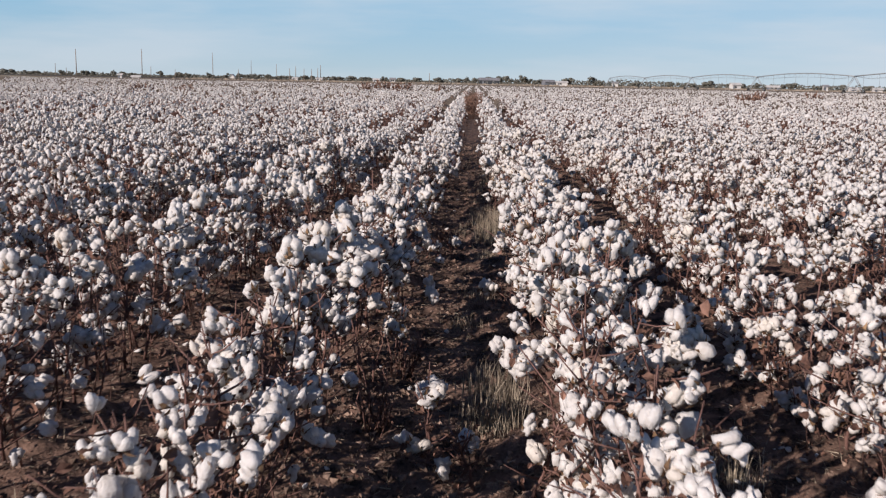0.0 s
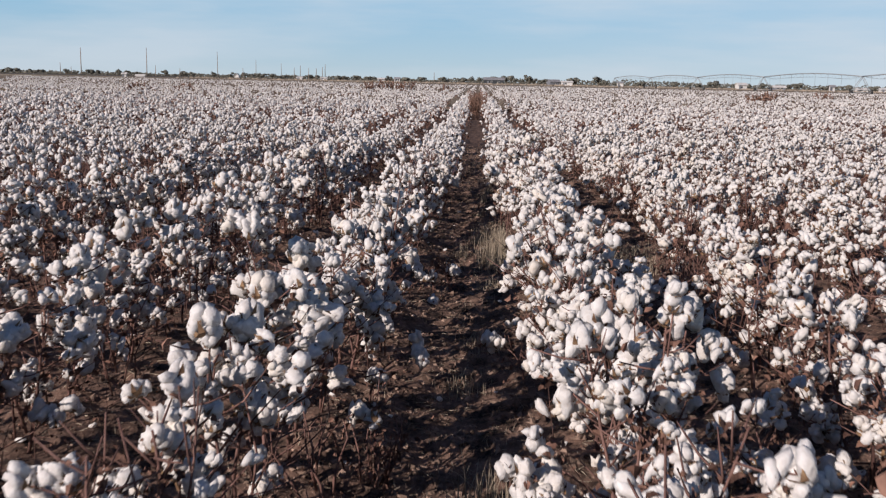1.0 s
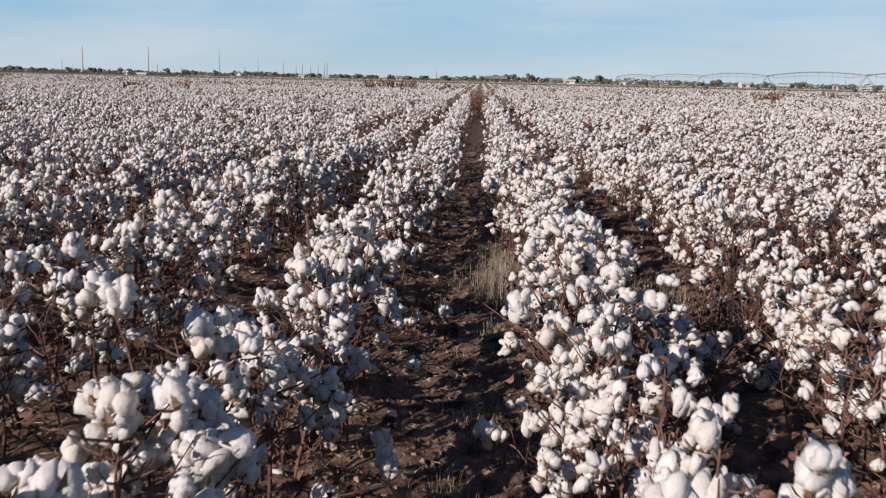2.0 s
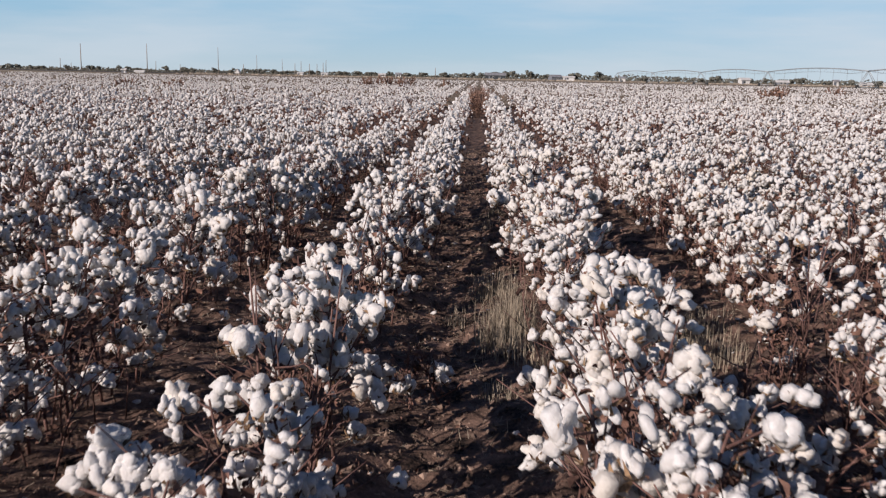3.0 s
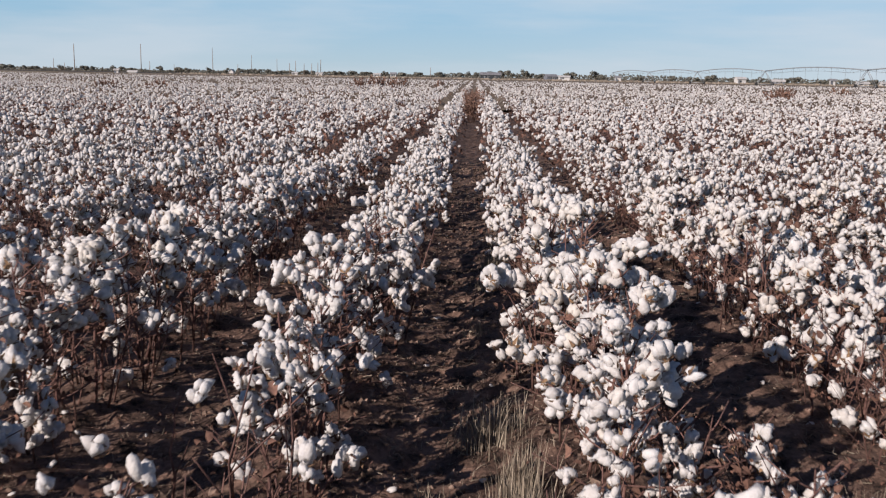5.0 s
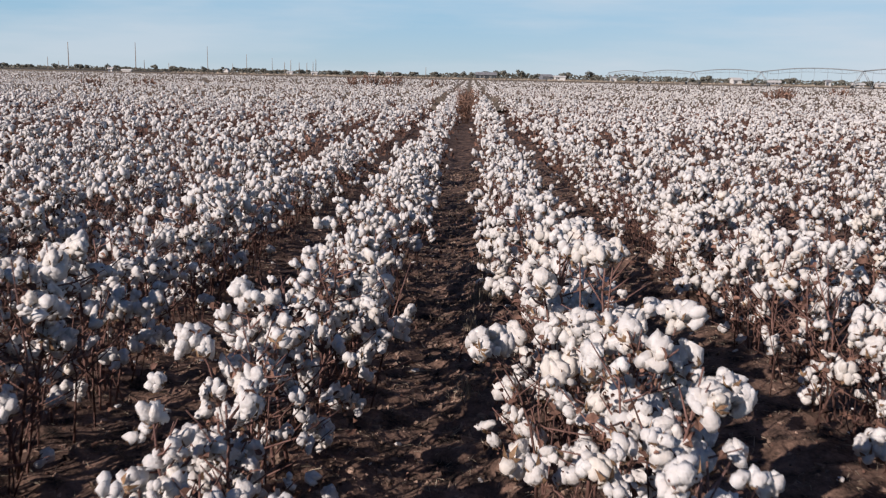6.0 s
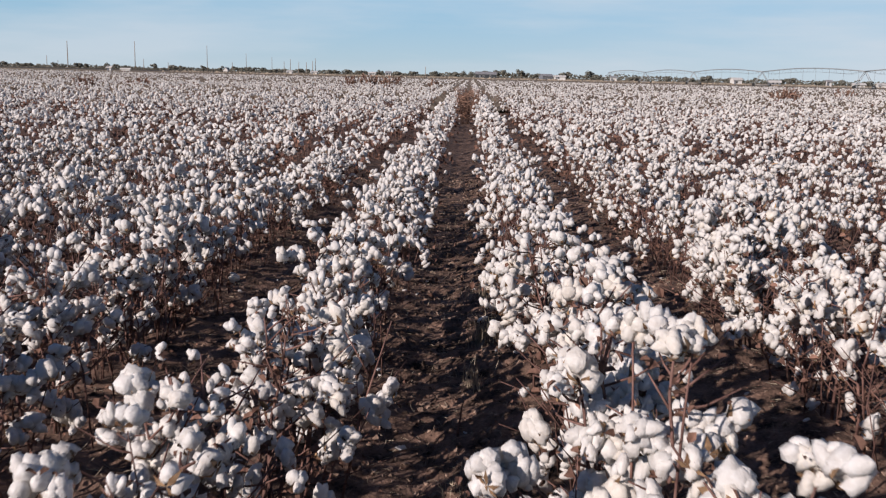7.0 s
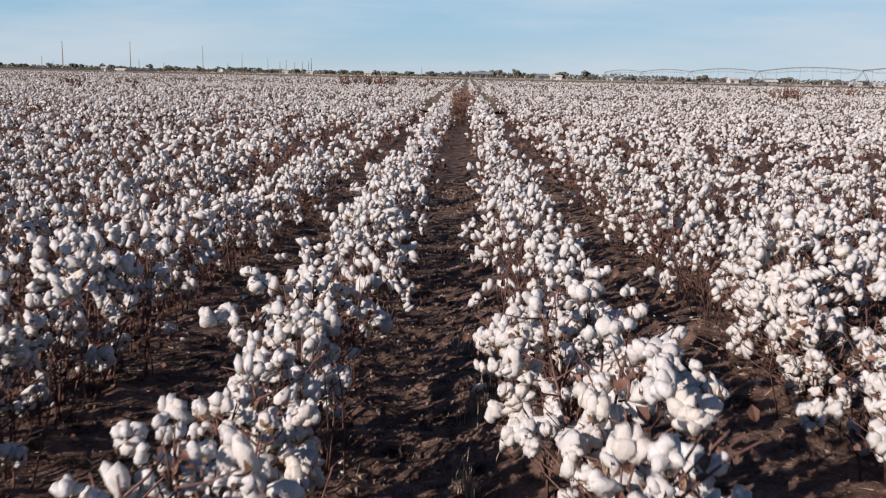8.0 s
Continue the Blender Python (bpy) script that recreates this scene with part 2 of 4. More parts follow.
def rough_noise(x, y, cell, seed):
    """Smooth value noise between -1 and 1 with the given cell size."""
    def grid(i, j):
        h = np.sin(i * 127.1 + j * 311.7 + seed * 74.7) * 43758.5453
        return (h - np.floor(h)) * 2 - 1
    gx, gy = x / cell, y / cell
    i, j = np.floor(gx), np.floor(gy)
    u, v = gx - i, gy - j
    u, v = u * u * (3 - 2 * u), v * v * (3 - 2 * v)
    return (grid(i, j) * (1 - u) + grid(i + 1, j) * u) * (1 - v) + (grid(i, j + 1) * (1 - u) + grid(i + 1, j + 1) * u) * v


# ---- ground ----
PITCH = 1.016                       # row spacing
FIELD_LEFT, FIELD_END = -124.0, 405.0


def ground_height(x, y):
    bed = 0.035 * np.cos(2 * np.pi * (x / PITCH - 0.5))
    near = np.clip((40 - np.hypot(x, y - 6)) / 20, 0, 1)
    clods = (0.010 * rough_noise(x, y, 0.23, 1) + 0.012 * np.abs(rough_noise(x, y, 0.10, 2)) + 0.015 * rough_noise(x, y, 0.062, 3)
             + 0.017 * rough_noise(x * 0.5, y * 1.6, 0.13, 5) + 0.016 * rough_noise(x, y, 0.42, 7))
    return near * (bed + clods) - 0.02


def ground():
    def axis(lo, hi, step, limit, growth):
        mid = list(np.arange(lo, hi, step))
        d, p = step, mid[-1]
        while p < limit:
            d *= growth
            p += d
            mid.append(p)
        d, p = step, mid[0]
        while p > -limit:
            d *= growth
            p -= d
            mid.insert(0, p)
        return np.array(mid)
    xs, ys = axis(-2.3, 2.7, 0.030, 4000, 1.13), axis(2.8, 14.5, 0.033, 4500, 1.10)
    gx, gy = np.meshgrid(xs, ys, indexing="ij")
    v = np.stack([gx, gy, ground_height(gx, gy)], -1).reshape(-1, 3)
    i, j = np.meshgrid(np.arange(len(xs) - 1), np.arange(len(ys) - 1), indexing="ij")
    a = (i * len(ys) + j).ravel()
    q = np.stack([a, a + len(ys), a + len(ys) + 1, a + 1], -1)
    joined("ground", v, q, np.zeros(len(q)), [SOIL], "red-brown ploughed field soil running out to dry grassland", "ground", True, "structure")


ground()

# ---- cotton ----


def boll_mesh(bm, rng, segs, rings, locks=4, petals=5, ragged=0.21):
    """A burst cotton boll: swollen fluffy locks spilling over a dry star-shaped burr. About radius 1."""
    twist = rng.uniform(0, 6.3)
    for k in range(locks):
        a = twist + k * 2 * math.pi / locks + rng.uniform(-0.35, 0.35)
        out = 0.42 if locks > 1 else 0.0
        mid = Vector((math.cos(a) * out, math.sin(a) * out, rng.uniform(-0.25, 0.3)))
        wide, long = rng.uniform(0.48, 0.70) + (0.35 if locks < 2 else 0.0), rng.uniform(0.68, 1.05)
        if locks > 1 and k == 0 and rng.random() < 0.45:
            mid.z -= rng.uniform(0.3, 0.7)
            long *= 1.3
        m = Matrix.Translation(mid) @ Euler((rng.uniform(-0.5, 0.5), rng.uniform(-0.5, 0.5), rng.uniform(0, 6.3))).to_matrix().to_4x4()
        grid = []
        for r in range(1, rings):
            th = math.pi * r / rings
            grid.append([])
            for s in range(segs):
                ph = 2 * math.pi * (s + 0.5 * (r % 2)) / segs
                w = 1 + rng.uniform(-ragged, ragged)
                grid[-1].append(bm.verts.new(m @ Vector((w * wide * math.sin(th) * math.cos(ph), w * wide * math.sin(th) * math.sin(ph), w * long * math.cos(th)))))
        top, low = bm.verts.new(m @ Vector((0, 0, long))), bm.verts.new(m @ Vector((0, 0, -long)))
        for s in range(segs):
            t = (s + 1) % segs
            faces = [(top, grid[0][s], grid[0][t]), (low, grid[-1][t], grid[-1][s])]
            faces += [(c[s], d[s], d[t], c[t]) for c, d in zip(grid, grid[1:])]
            for f in faces:
                bm.faces.new(f).smooth = True
    if petals:
        burr_petals(bm, rng, petals, twist)


def burr_petals(bm, rng, count, twist=0.0):
    """The dry split burr that holds the lint."""
    for k in range(count):
        a = twist + 0.6 + k * 2 * math.pi / count + rng.uniform(-0.3, 0.3)
        d, e = Vector((math.cos(a), math.sin(a), 0)), Vector((-math.sin(a), math.cos(a), 0))
        root, hip = Vector((0, 0, -0.9)), d * 0.55 + Vector((0, 0, -0.85))
        tip = d * rng.uniform(0.85, 1.3) + Vector((0, 0, rng.uniform(-0.8, 0.0)))
        p, q, r, t = (bm.verts.new(c) for c in (root, hip - e * 0.22, hip + e * 0.22, tip))
        bm.faces.new((p, q, r)).material_index = 1
        bm.faces.new((q, t, r)).material_index = 1


def fluff_mesh(bm, rng, segs, rings, petals=5, locks=(3, 4, 4, 5)):
    """An open boll: soft uneven locks of lint swollen into each other, some of them hanging out of the burr. About radius 1."""
    twist, n = rng.uniform(0, 6.3), rng.choice(locks)
    for k in range(n):
        a = twist + k * 2 * math.pi / n + rng.uniform(-0.4, 0.4)
        out = rng.uniform(0.30, 0.56)
        mid = Vector((math.cos(a) * out, math.sin(a) * out, rng.uniform(-0.35, 0.4)))
        wide, long = rng.uniform(0.42, 0.66), rng.uniform(0.55, 0.92)
        if k == 0 and rng.random() < 0.5:
            mid.z -= rng.uniform(0.3, 0.8)
            long *= 1.3
        seed = Vector((rng.uniform(-50, 50), rng.uniform(-50, 50), rng.uniform(-50, 50)))
        m = Matrix.Translation(mid) @ Euler((rng.uniform(-0.6, 0.6), rng.uniform(-0.6, 0.6), rng.uniform(0, 6.3))).to_matrix().to_4x4()

        def puff(u):
            w = 1 + 0.50 * noise.noise(u * 1.4 + seed) + 0.24 * noise.noise(u * 3.3 + seed)
            return bm.verts.new(m @ Vector((u.x * wide * w, u.y * wide * w, u.z * long * w)))
        grid = []
        for r in range(1, rings):
            th = math.pi * r / rings
            grid.append([puff(Vector((math.sin(th) * math.cos(ph), math.sin(th) * math.sin(ph), math.cos(th))))
                         for ph in (2 * math.pi * (s + 0.5 * (r % 2)) / segs for s in range(segs))])
        top, low = puff(Vector((0, 0, 1))), puff(Vector((0, 0, -1)))
        for s in range(segs):
            t = (s + 1) % segs
            faces = [(top, grid[0][s], grid[0][t]), (low, grid[-1][t], grid[-1][s])]
            faces += [(c[s], d[s], d[t], c[t]) for c, d in zip(grid, grid[1:])]
            for f in faces:
                bm.faces.new(f).smooth = True
    burr_petals(bm, rng, petals, twist)


def leaf_mesh(bm, size, at, rng):
    """A curled dead leaf, folded along its rib."""
    m = Matrix.Translation(at) @ Euler((rng.uniform(-1.2, 1.2), rng.uniform(-1.2, 1.2), rng.uniform(0, 6.3))).to_matrix().to_4x4()
    pts = [(0, 0, 0), (0.5, 0.45, 0.25), (1.1, 0.25, 0.1), (1.25, 0, -0.25), (1.0, -0.3, 0.2), (0.45, -0.45, 0.3), (0.6, 0, -0.05)]
    v = [bm.verts.new(m @ (Vector(p) * size)) for p in pts]
    for f in ((0, 6, 1), (1, 6, 2), (2, 6, 3), (3, 6, 4), (4, 6, 5), (5, 6, 0)):
        bm.faces.new([v[i] for i in f])


brng = random.Random(11)
BOLLS = []
for k in range(18):
    bm = bmesh.new()
    fluff_mesh(bm, brng, 7, 5)
    me = bpy.data.meshes.new("boll")
    bm.to_mesh(me)
    bm.free()
    me.materials.append(LINT)
    me.materials.append(BURR)
    BOLLS.append(me)


def branching(rng, height, reach, count):
    """Stem line, branch lines and boll seats of one plant."""
    lean = Vector((rng.uniform(-0.10, 0.10), rng.uniform(-0.10, 0.10), 1))
    stem = [lean * (height * k / 6) + Vector((rng.uniform(-1, 1), rng.uniform(-1, 1), 0)) * 0.010 * (k > 0) for k in range(7)]
    branches, seats = [], [(stem[-1], 0.9)]
    n, heading = 12, rng.uniform(0, 6.3)
    for k in range(n):
        f = 0.14 + 0.80 * k / (n - 1)
        heading += 2.4 + rng.uniform(-0.6, 0.6)
        base = lean * (height * f)
        long = reach * (1.12 - 0.72 * f) * rng.uniform(0.6, 1.2)
        d = Vector((math.cos(heading), math.sin(heading), 0))
        rise = rng.uniform(0.15, 0.9)
        line = [base, base + d * long * 0.5 + Vector((0, 0, long * rise * 0.35)), base + d * long + Vector((0, 0, long * rise))]
        branches.append(line)
        for g in (1.0, 0.80, 0.58, 0.34):
            c, e = (line[1], line[2]) if g > 0.5 else (line[0], line[1])
            u = (g - 0.5) * 2 if g > 0.5 else g * 2
            p = c.lerp(e, u) + Vector((rng.uniform(-1, 1), rng.uniform(-1, 1), rng.uniform(-1.2, 0.8))) * 0.028
            if rng.random() < 0.45 + 0.55 * f:
                seats.append((p, rng.uniform(0.6, 1.1)))
    for k in range(5):
        f = rng.uniform(0.35, 0.9)
        d = Vector((rng.uniform(-1, 1), rng.uniform(-1, 1), rng.uniform(0.6, 1.6))).normalized()
        base = lean * (height * f)
        branches.append([base, base + d * 0.06, base + d * rng.uniform(0.10, 0.16)])
    rng.shuffle(seats)
    # bolls crowd together in twos and threes
    seats, lone = seats[:count], []
    for p, s in seats:
        if lone and rng.random() < 0.55:
            near = min(rng.sample(lone, min(len(lone), 6)), key=lambda c: (c[0] - p).length)[0]
            d = Vector((rng.gauss(0, 1), rng.gauss(0, 1), rng.gauss(-0.3, 1))).normalized()
            p = near + d * rng.uniform(0.034, 0.052)
            if p.z < 0.05:
                p.z = 0.05
        lone.append((p, s))
    return stem, branches, lone


def cotton_plant(rng, height, reach, count, plump=1.0, leaves=56, label="leafless brown cotton plant full of open white bolls"):
    """An open-bolled cotton plant: woody stem with its twigs, dead leaves and each boll."""
    stem, branches, seats = branching(rng, height, reach, count)
    plant = thing("cotton_plant", label, "cotton plant", "cotton plants in rows")
    bm = bmesh.new()
    tube(bm, stem, [0.0075 - 0.0008 * k for k in range(7)], 6)
    for line in branches:
        tube(bm, line, (0.0038, 0.0030, 0.0018), 4)
    part("stem", bm, STEM, plant, "reddish brown woody branching stem")
    bm = bmesh.new()
    for k in range(leaves):
        line = rng.choice(branches)
        leaf_mesh(bm, 0.008 + 0.026 * rng.random() ** 1.9, line[0].lerp(line[2], rng.uniform(0.0, 1.0)) + Vector((rng.uniform(-1, 1), rng.uniform(-1, 1), rng.uniform(-2.2, 0.6))) * 0.03, rng)
    part("dead_foliage", bm, LEAF, plant, "curled dead brown leaves and bracts")
    for p, s in seats:
        ob = new("boll", rng.choice(BOLLS))
        ob.parent = plant
        ob.location = p
        ob.rotation_euler = (rng.gauss(0, 0.6), rng.gauss(0, 0.6), rng.uniform(0, 6.3))
        size = 0.0350 * plump * s * (1.25 if rng.random() < 0.10 else 1.0)
        ob.scale = (size * rng.uniform(0.85, 1.15), size, size * rng.uniform(0.85, 1.2))
    return plant


prng = random.Random(5)
SORTS = []
for height, least, most in ((0.42, 16, 19), (0.50, 20, 24), (0.56, 23, 28), (0.62, 26, 30), (0.68, 28, 32), (0.76, 30, 34)):
    for spread in (0.36, 0.44, 0.52, 0.60, 0.68):
        SORTS.append((height, spread, cotton_plant(prng, height, height * spread, prng.randint(least, most), 1.06 if height > 0.7 else 1.0)))
WORN = []
for height, least, most in ((0.44, 11, 14), (0.54, 15, 19), (0.62, 18, 22), (0.70, 20, 25)):
    for spread in (0.40, 0.48, 0.58):
        WORN.append((height, spread, cotton_plant(prng, height, height * spread, prng.randint(least, most), 0.95, 130, "thin brown cotton plant with dead leaves and few open bolls")))

# along each nearby row: where plants are missing (from, to) and how tall they stand (y, metres)
ROW_GAPS = {0: [(7.15, 8.55)], -1: [(7.85, 8.6)], 1: [(7.3, 8.3)], -2: [(7.72, 8.25)]}
ROW_TALL = {0: [(2, 0.62), (3.8, 0.70), (4.9, 0.58), (6.3, 0.72), (7.0, 0.64), (8.7, 0.60), (9.2, 0.70), (10.0, 0.80), (10.6, 0.74), (11.5, 0.67), (13, 0.60)],
            -1: [(2, 0.58), (3.8, 0.60), (4.6, 0.74), (5.4, 0.58), (6.3, 0.57), (7.2, 0.70), (7.5, 0.58), (7.8, 0.50), (9, 0.55), (10.4, 0.62), (12, 0.60), (13, 0.58)],
            1: [(3, 0.60), (9, 0.57), (10.5, 0.66), (13, 0.60)], -2: [(3, 0.62), (7, 0.64), (9, 0.70), (10.5, 0.70), (13, 0.62)]}

# and how far their branches spread (y, share of the height)
ROW_WIDE = {0: [(2, 0.46), (5, 0.38), (6, 0.52), (7.6, 0.50), (8.7, 0.50), (9.6, 0.40), (10.1, 0.36), (11.5, 0.40), (13, 0.40)],
            -1: [(2, 0.50), (5, 0.50), (6.3, 0.46), (7.2, 0.34), (7.7, 0.30), (9, 0.40), (10, 0.50), (12.5, 0.44), (13, 0.38)],
            1: [(3, 0.42), (9, 0.40), (10.5, 0.36), (13, 0.36)], -2: [(3, 0.46), (8, 0.50), (9, 0.54), (11, 0.52), (13, 0.46)]}


def drift(y):
    """How far the rows bend sideways along the field."""
    return np.interp(y, (3.0, 8.0, 12.0, 22.0, 60.0), (-0.03, 0.02, 0.095, 0.08, 0.0))


LINE_Y = (2.5, 4.2, 4.7, 5.4, 6.0, 6.8, 7.5, 8.6, 9.4, 10.2, 11.0, 12.2, 13.1, 14.5, 18.0)
LINES = {-1: (-0.58, -0.52, -0.52, -0.46, -0.39, -0.40, -0.70, -0.44, -0.44, -0.42, -0.40, -0.37, -0.39, -0.41, -0.42),
         1: (1.50, 1.50, 1.49, 1.50, 1.52, 1.54, 1.58, 1.70, 1.74, 1.75, 1.74, 1.72, 1.70, 1.66, 1.62),
         0: (0.55, 0.63, 0.58, 0.48, 0.55, 0.60, 0.60, 0.63, 0.60, 0.58, 0.60, 0.60, 0.59, 0.58, 0.59),
         -2: (-1.50, -1.50, -1.50, -1.50, -1.46, -1.42, -1.42, -1.48, -1.47, -1.41, -1.37, -1.40, -1.44, -1.48, -1.46)}


def row_x(k, y):
    """The line of row k (0: first to the right of the middle furrow) with its gentle wander."""
    x = (k + 0.5) * PITCH + drift(y) + 0.03 * np.sin(y * 1.3 + k * 2.1)
    for own, line in LINES.items():
        x = np.where((k == own) & (y < 18), np.interp(y, LINE_Y, line), x)
    return x


NEAR_END = 13.0
used = set()
for k, first, step in ((-1, 1.3, 0.18), (0, 1.3, 0.18), (-2, 2.5, 0.21), (1, 2.6, 0.235)):
    y = first
    while y < NEAR_END:
        y += step * prng.uniform(0.7, 1.3)
        if any(a < y < b for a, b in ROW_GAPS[k]):
            continue
        tall = float(np.interp(y, [a for a, b in ROW_TALL[k]], [b for a, b in ROW_TALL[k]])) * prng.uniform(0.86, 1.08)
        wide = float(np.interp(y, [a for a, b in ROW_WIDE[k]], [b for a, b in ROW_WIDE[k]]))
        worn = prng.random() < float(np.interp(y, (5.8, 7.2), (0.25 if k == -1 else 0.45, 0.08))) or y < 3.2
        height, spread, sort = min(WORN if worn else prng.sample(SORTS, 16), key=lambda s: abs(s[0] - tall) + 1.1 * abs(s[1] - wide))
        size = min(max(tall / height, 0.93), 1.07)
        x = float(row_x(k, y)) + prng.gauss(0, 0.03)
        m = pose(x, y, float(ground_height(np.array(x), np.array(y))) - 0.01, prng.gauss(0, 6), prng.gauss(0, 6), prng.uniform(0, 360))
        m = m @ Matrix.Diagonal((size, size, size, 1))
        if sort in used:
            copy_thing(sort, m).matrix_basis = m
        else:
            used.add(sort)
            sort.matrix_basis = m
for height, spread, sort in SORTS + WORN:
    if sort not in used:
        sort.matrix_basis = pose(float(row_x(1, 12.9)), 12.9 + height, -0.02)

# plants that sprawl out of the row into the furrow beside it
for x, y in ((0.84, 5.95), (1.08, 6.2), (0.92, 6.4), (0.86, 6.75), (1.06, 6.9), (0.84, 3.7), (1.12, 4.3)):
    m = pose(x, y, float(ground_height(np.array(x), np.array(y))) - 0.01, prng.gauss(0, 9), prng.gauss(0, 9), prng.uniform(0, 360))
    copy_thing(SORTS[2 + prng.randrange(3)][2], m).matrix_basis = m
for x, y in ((0.88, 8.98), (0.96, 8.72), (0.80, 8.62), (1.02, 8.42)):
    m = pose(x, y, float(ground_height(np.array(x), np.array(y))) - 0.01, prng.gauss(0, 9), prng.gauss(0, 9), prng.uniform(0, 360))
    copy_thing(WORN[prng.randrange(3)][2], m).matrix_basis = m


# stunted plants in the gaps and strays in the furrows
STUNTED = [cotton_plant(prng, 0.30, 0.15, 6), cotton_plant(prng, 0.26, 0.17, 4), cotton_plant(prng, 0.36, 0.14, 8)]
spare = list(STUNTED)
for x, y in ((-0.04, 3.4), (0.14, 3.2), (0.32, 3.0), (-0.02, 7.5), (-0.14, 7.4), (0.55, 7.75), (0.70, 8.1), (0.60, 8.4), (1.5, 7.9), (-0.6, 8.25), (-0.45, 8.5), (-1.5, 8.3), (1.6, 8.4), (0.36, 10.3), (-0.9, 2.6), (0.95, 8.0)):
    m = pose(x, y, float(ground_height(np.array(x), np.array(y))) - 0.01, prng.gauss(0, 9), prng.gauss(0, 9), prng.uniform(0, 360))
    if spare:
        runt = spare.pop()
        runt.matrix_basis = m
    else:
        runt = copy_thing(prng.choice(STUNTED), m)
        runt.matrix_basis = m
    tagged(runt, "small stunted cotton plant with a few open bolls")


def arching_branch(seed, x, y, z, row):
    """A single branch that arches out of its row to a knot of bolls at (x, y, z)."""
    rng = random.Random(seed)
    foot = Vector((x + 0.55 * (float(row_x(row, y)) - x), y + rng.uniform(-0.04, 0.04), 0))
    foot.z = float(ground_height(np.array(foot.x), np.array(foot.y))) - 0.01
    plant = thing("cotton_plant", "single bent cotton branch with a knot of open bolls", "cotton plant", "cotton plants in rows", Matrix.Translation(foot))
    head = Vector((x, y, z)) - foot
    line = [Vector((head.x * u ** 2.2, head.y * u, head.z * (u + 0.30 * u * (1 - u)))) for u in (0, 0.2, 0.4, 0.6, 0.8, 1)]
    bm = bmesh.new()
    tube(bm, line, [0.0060 - 0.0008 * k for k in range(6)], 5)
    for k in range(3):
        base = line[1 + k]
        tube(bm, (base, base + Vector((rng.gauss(0, 0.05), rng.gauss(0, 0.05), rng.uniform(0.02, 0.10)))), (0.0030, 0.0014), 4)
    part("stem", bm, STEM, plant, "reddish brown woody branch")
    bm = bmesh.new()
    for k in range(14):
        leaf_mesh(bm, 0.008 + 0.02 * rng.random(), rng.choice(line[2:]) + Vector((rng.gauss(0, 0.03), rng.gauss(0, 0.03), rng.gauss(-0.01, 0.02))), rng)
    part("dead_foliage", bm, LEAF, plant)
    for k in range(3 + (z > 0.5) + (seed % 2)):
        ob = new("boll", rng.choice(BOLLS))
        ob.parent = plant
        ob.location = head + Vector((rng.gauss(0, 1), rng.gauss(0, 1), rng.gauss(-0.3, 0.8))).normalized() * (0.045 if k else 0.0)
        ob.rotation_euler = (rng.gauss(0, 0.5), rng.gauss(0, 0.5), rng.uniform(0, 6.3))
        size = (0.030 if z > 0.7 else 0.034) * rng.uniform(0.85, 1.15)
        ob.scale = (size, size, size * rng.uniform(0.9, 1.3))


KNOTS = {0: ((0.26, 3.63, 0.35), (0.33, 3.72, 0.32), (0.44, 3.77, 0.70), (0.65, 3.79, 0.77), (0.19, 5.50, 0.20), (0.44, 6.27, 0.77), (0.62, 6.52, 0.76), (0.35, 9.44, 0.41),
             (0.75, 9.58, 0.79), (0.62, 9.98, 0.85), (0.21, 10.00, 0.57), (0.26, 10.04, 0.53), (0.55, 10.28, 0.81), (0.69, 11.53, 0.71), (0.33, 12.23, 0.37), (0.28, 12.88, 0.36)),
         -1: ((-0.25, 4.35, 0.25), (-0.71, 4.62, 0.83), (-0.11, 5.19, 0.23), (-0.57, 6.30, 0.58), (-0.21, 8.74, 0.24), (-0.63, 9.81, 0.61), (-0.22, 10.88, 0.26), (-0.08, 10.95, 0.38)),
         -2: ((-1.31, 7.41, 0.26), (-1.27, 7.61, 0.23), (-1.42, 7.58, 0.55), (-1.24, 10.83, 0.45), (-1.18, 10.85, 0.30), (-1.35, 12.42, 0.43)),
         1: ((1.44, 8.43, 0.30), (1.43, 9.94, 0.30), (1.43, 12.00, 0.36), (1.40, 12.40, 0.26))}
for row, knots in KNOTS.items():
    for k, (x, y, z) in enumerate(knots):
        arching_branch(500 + 40 * row + k, x, y, z, row)


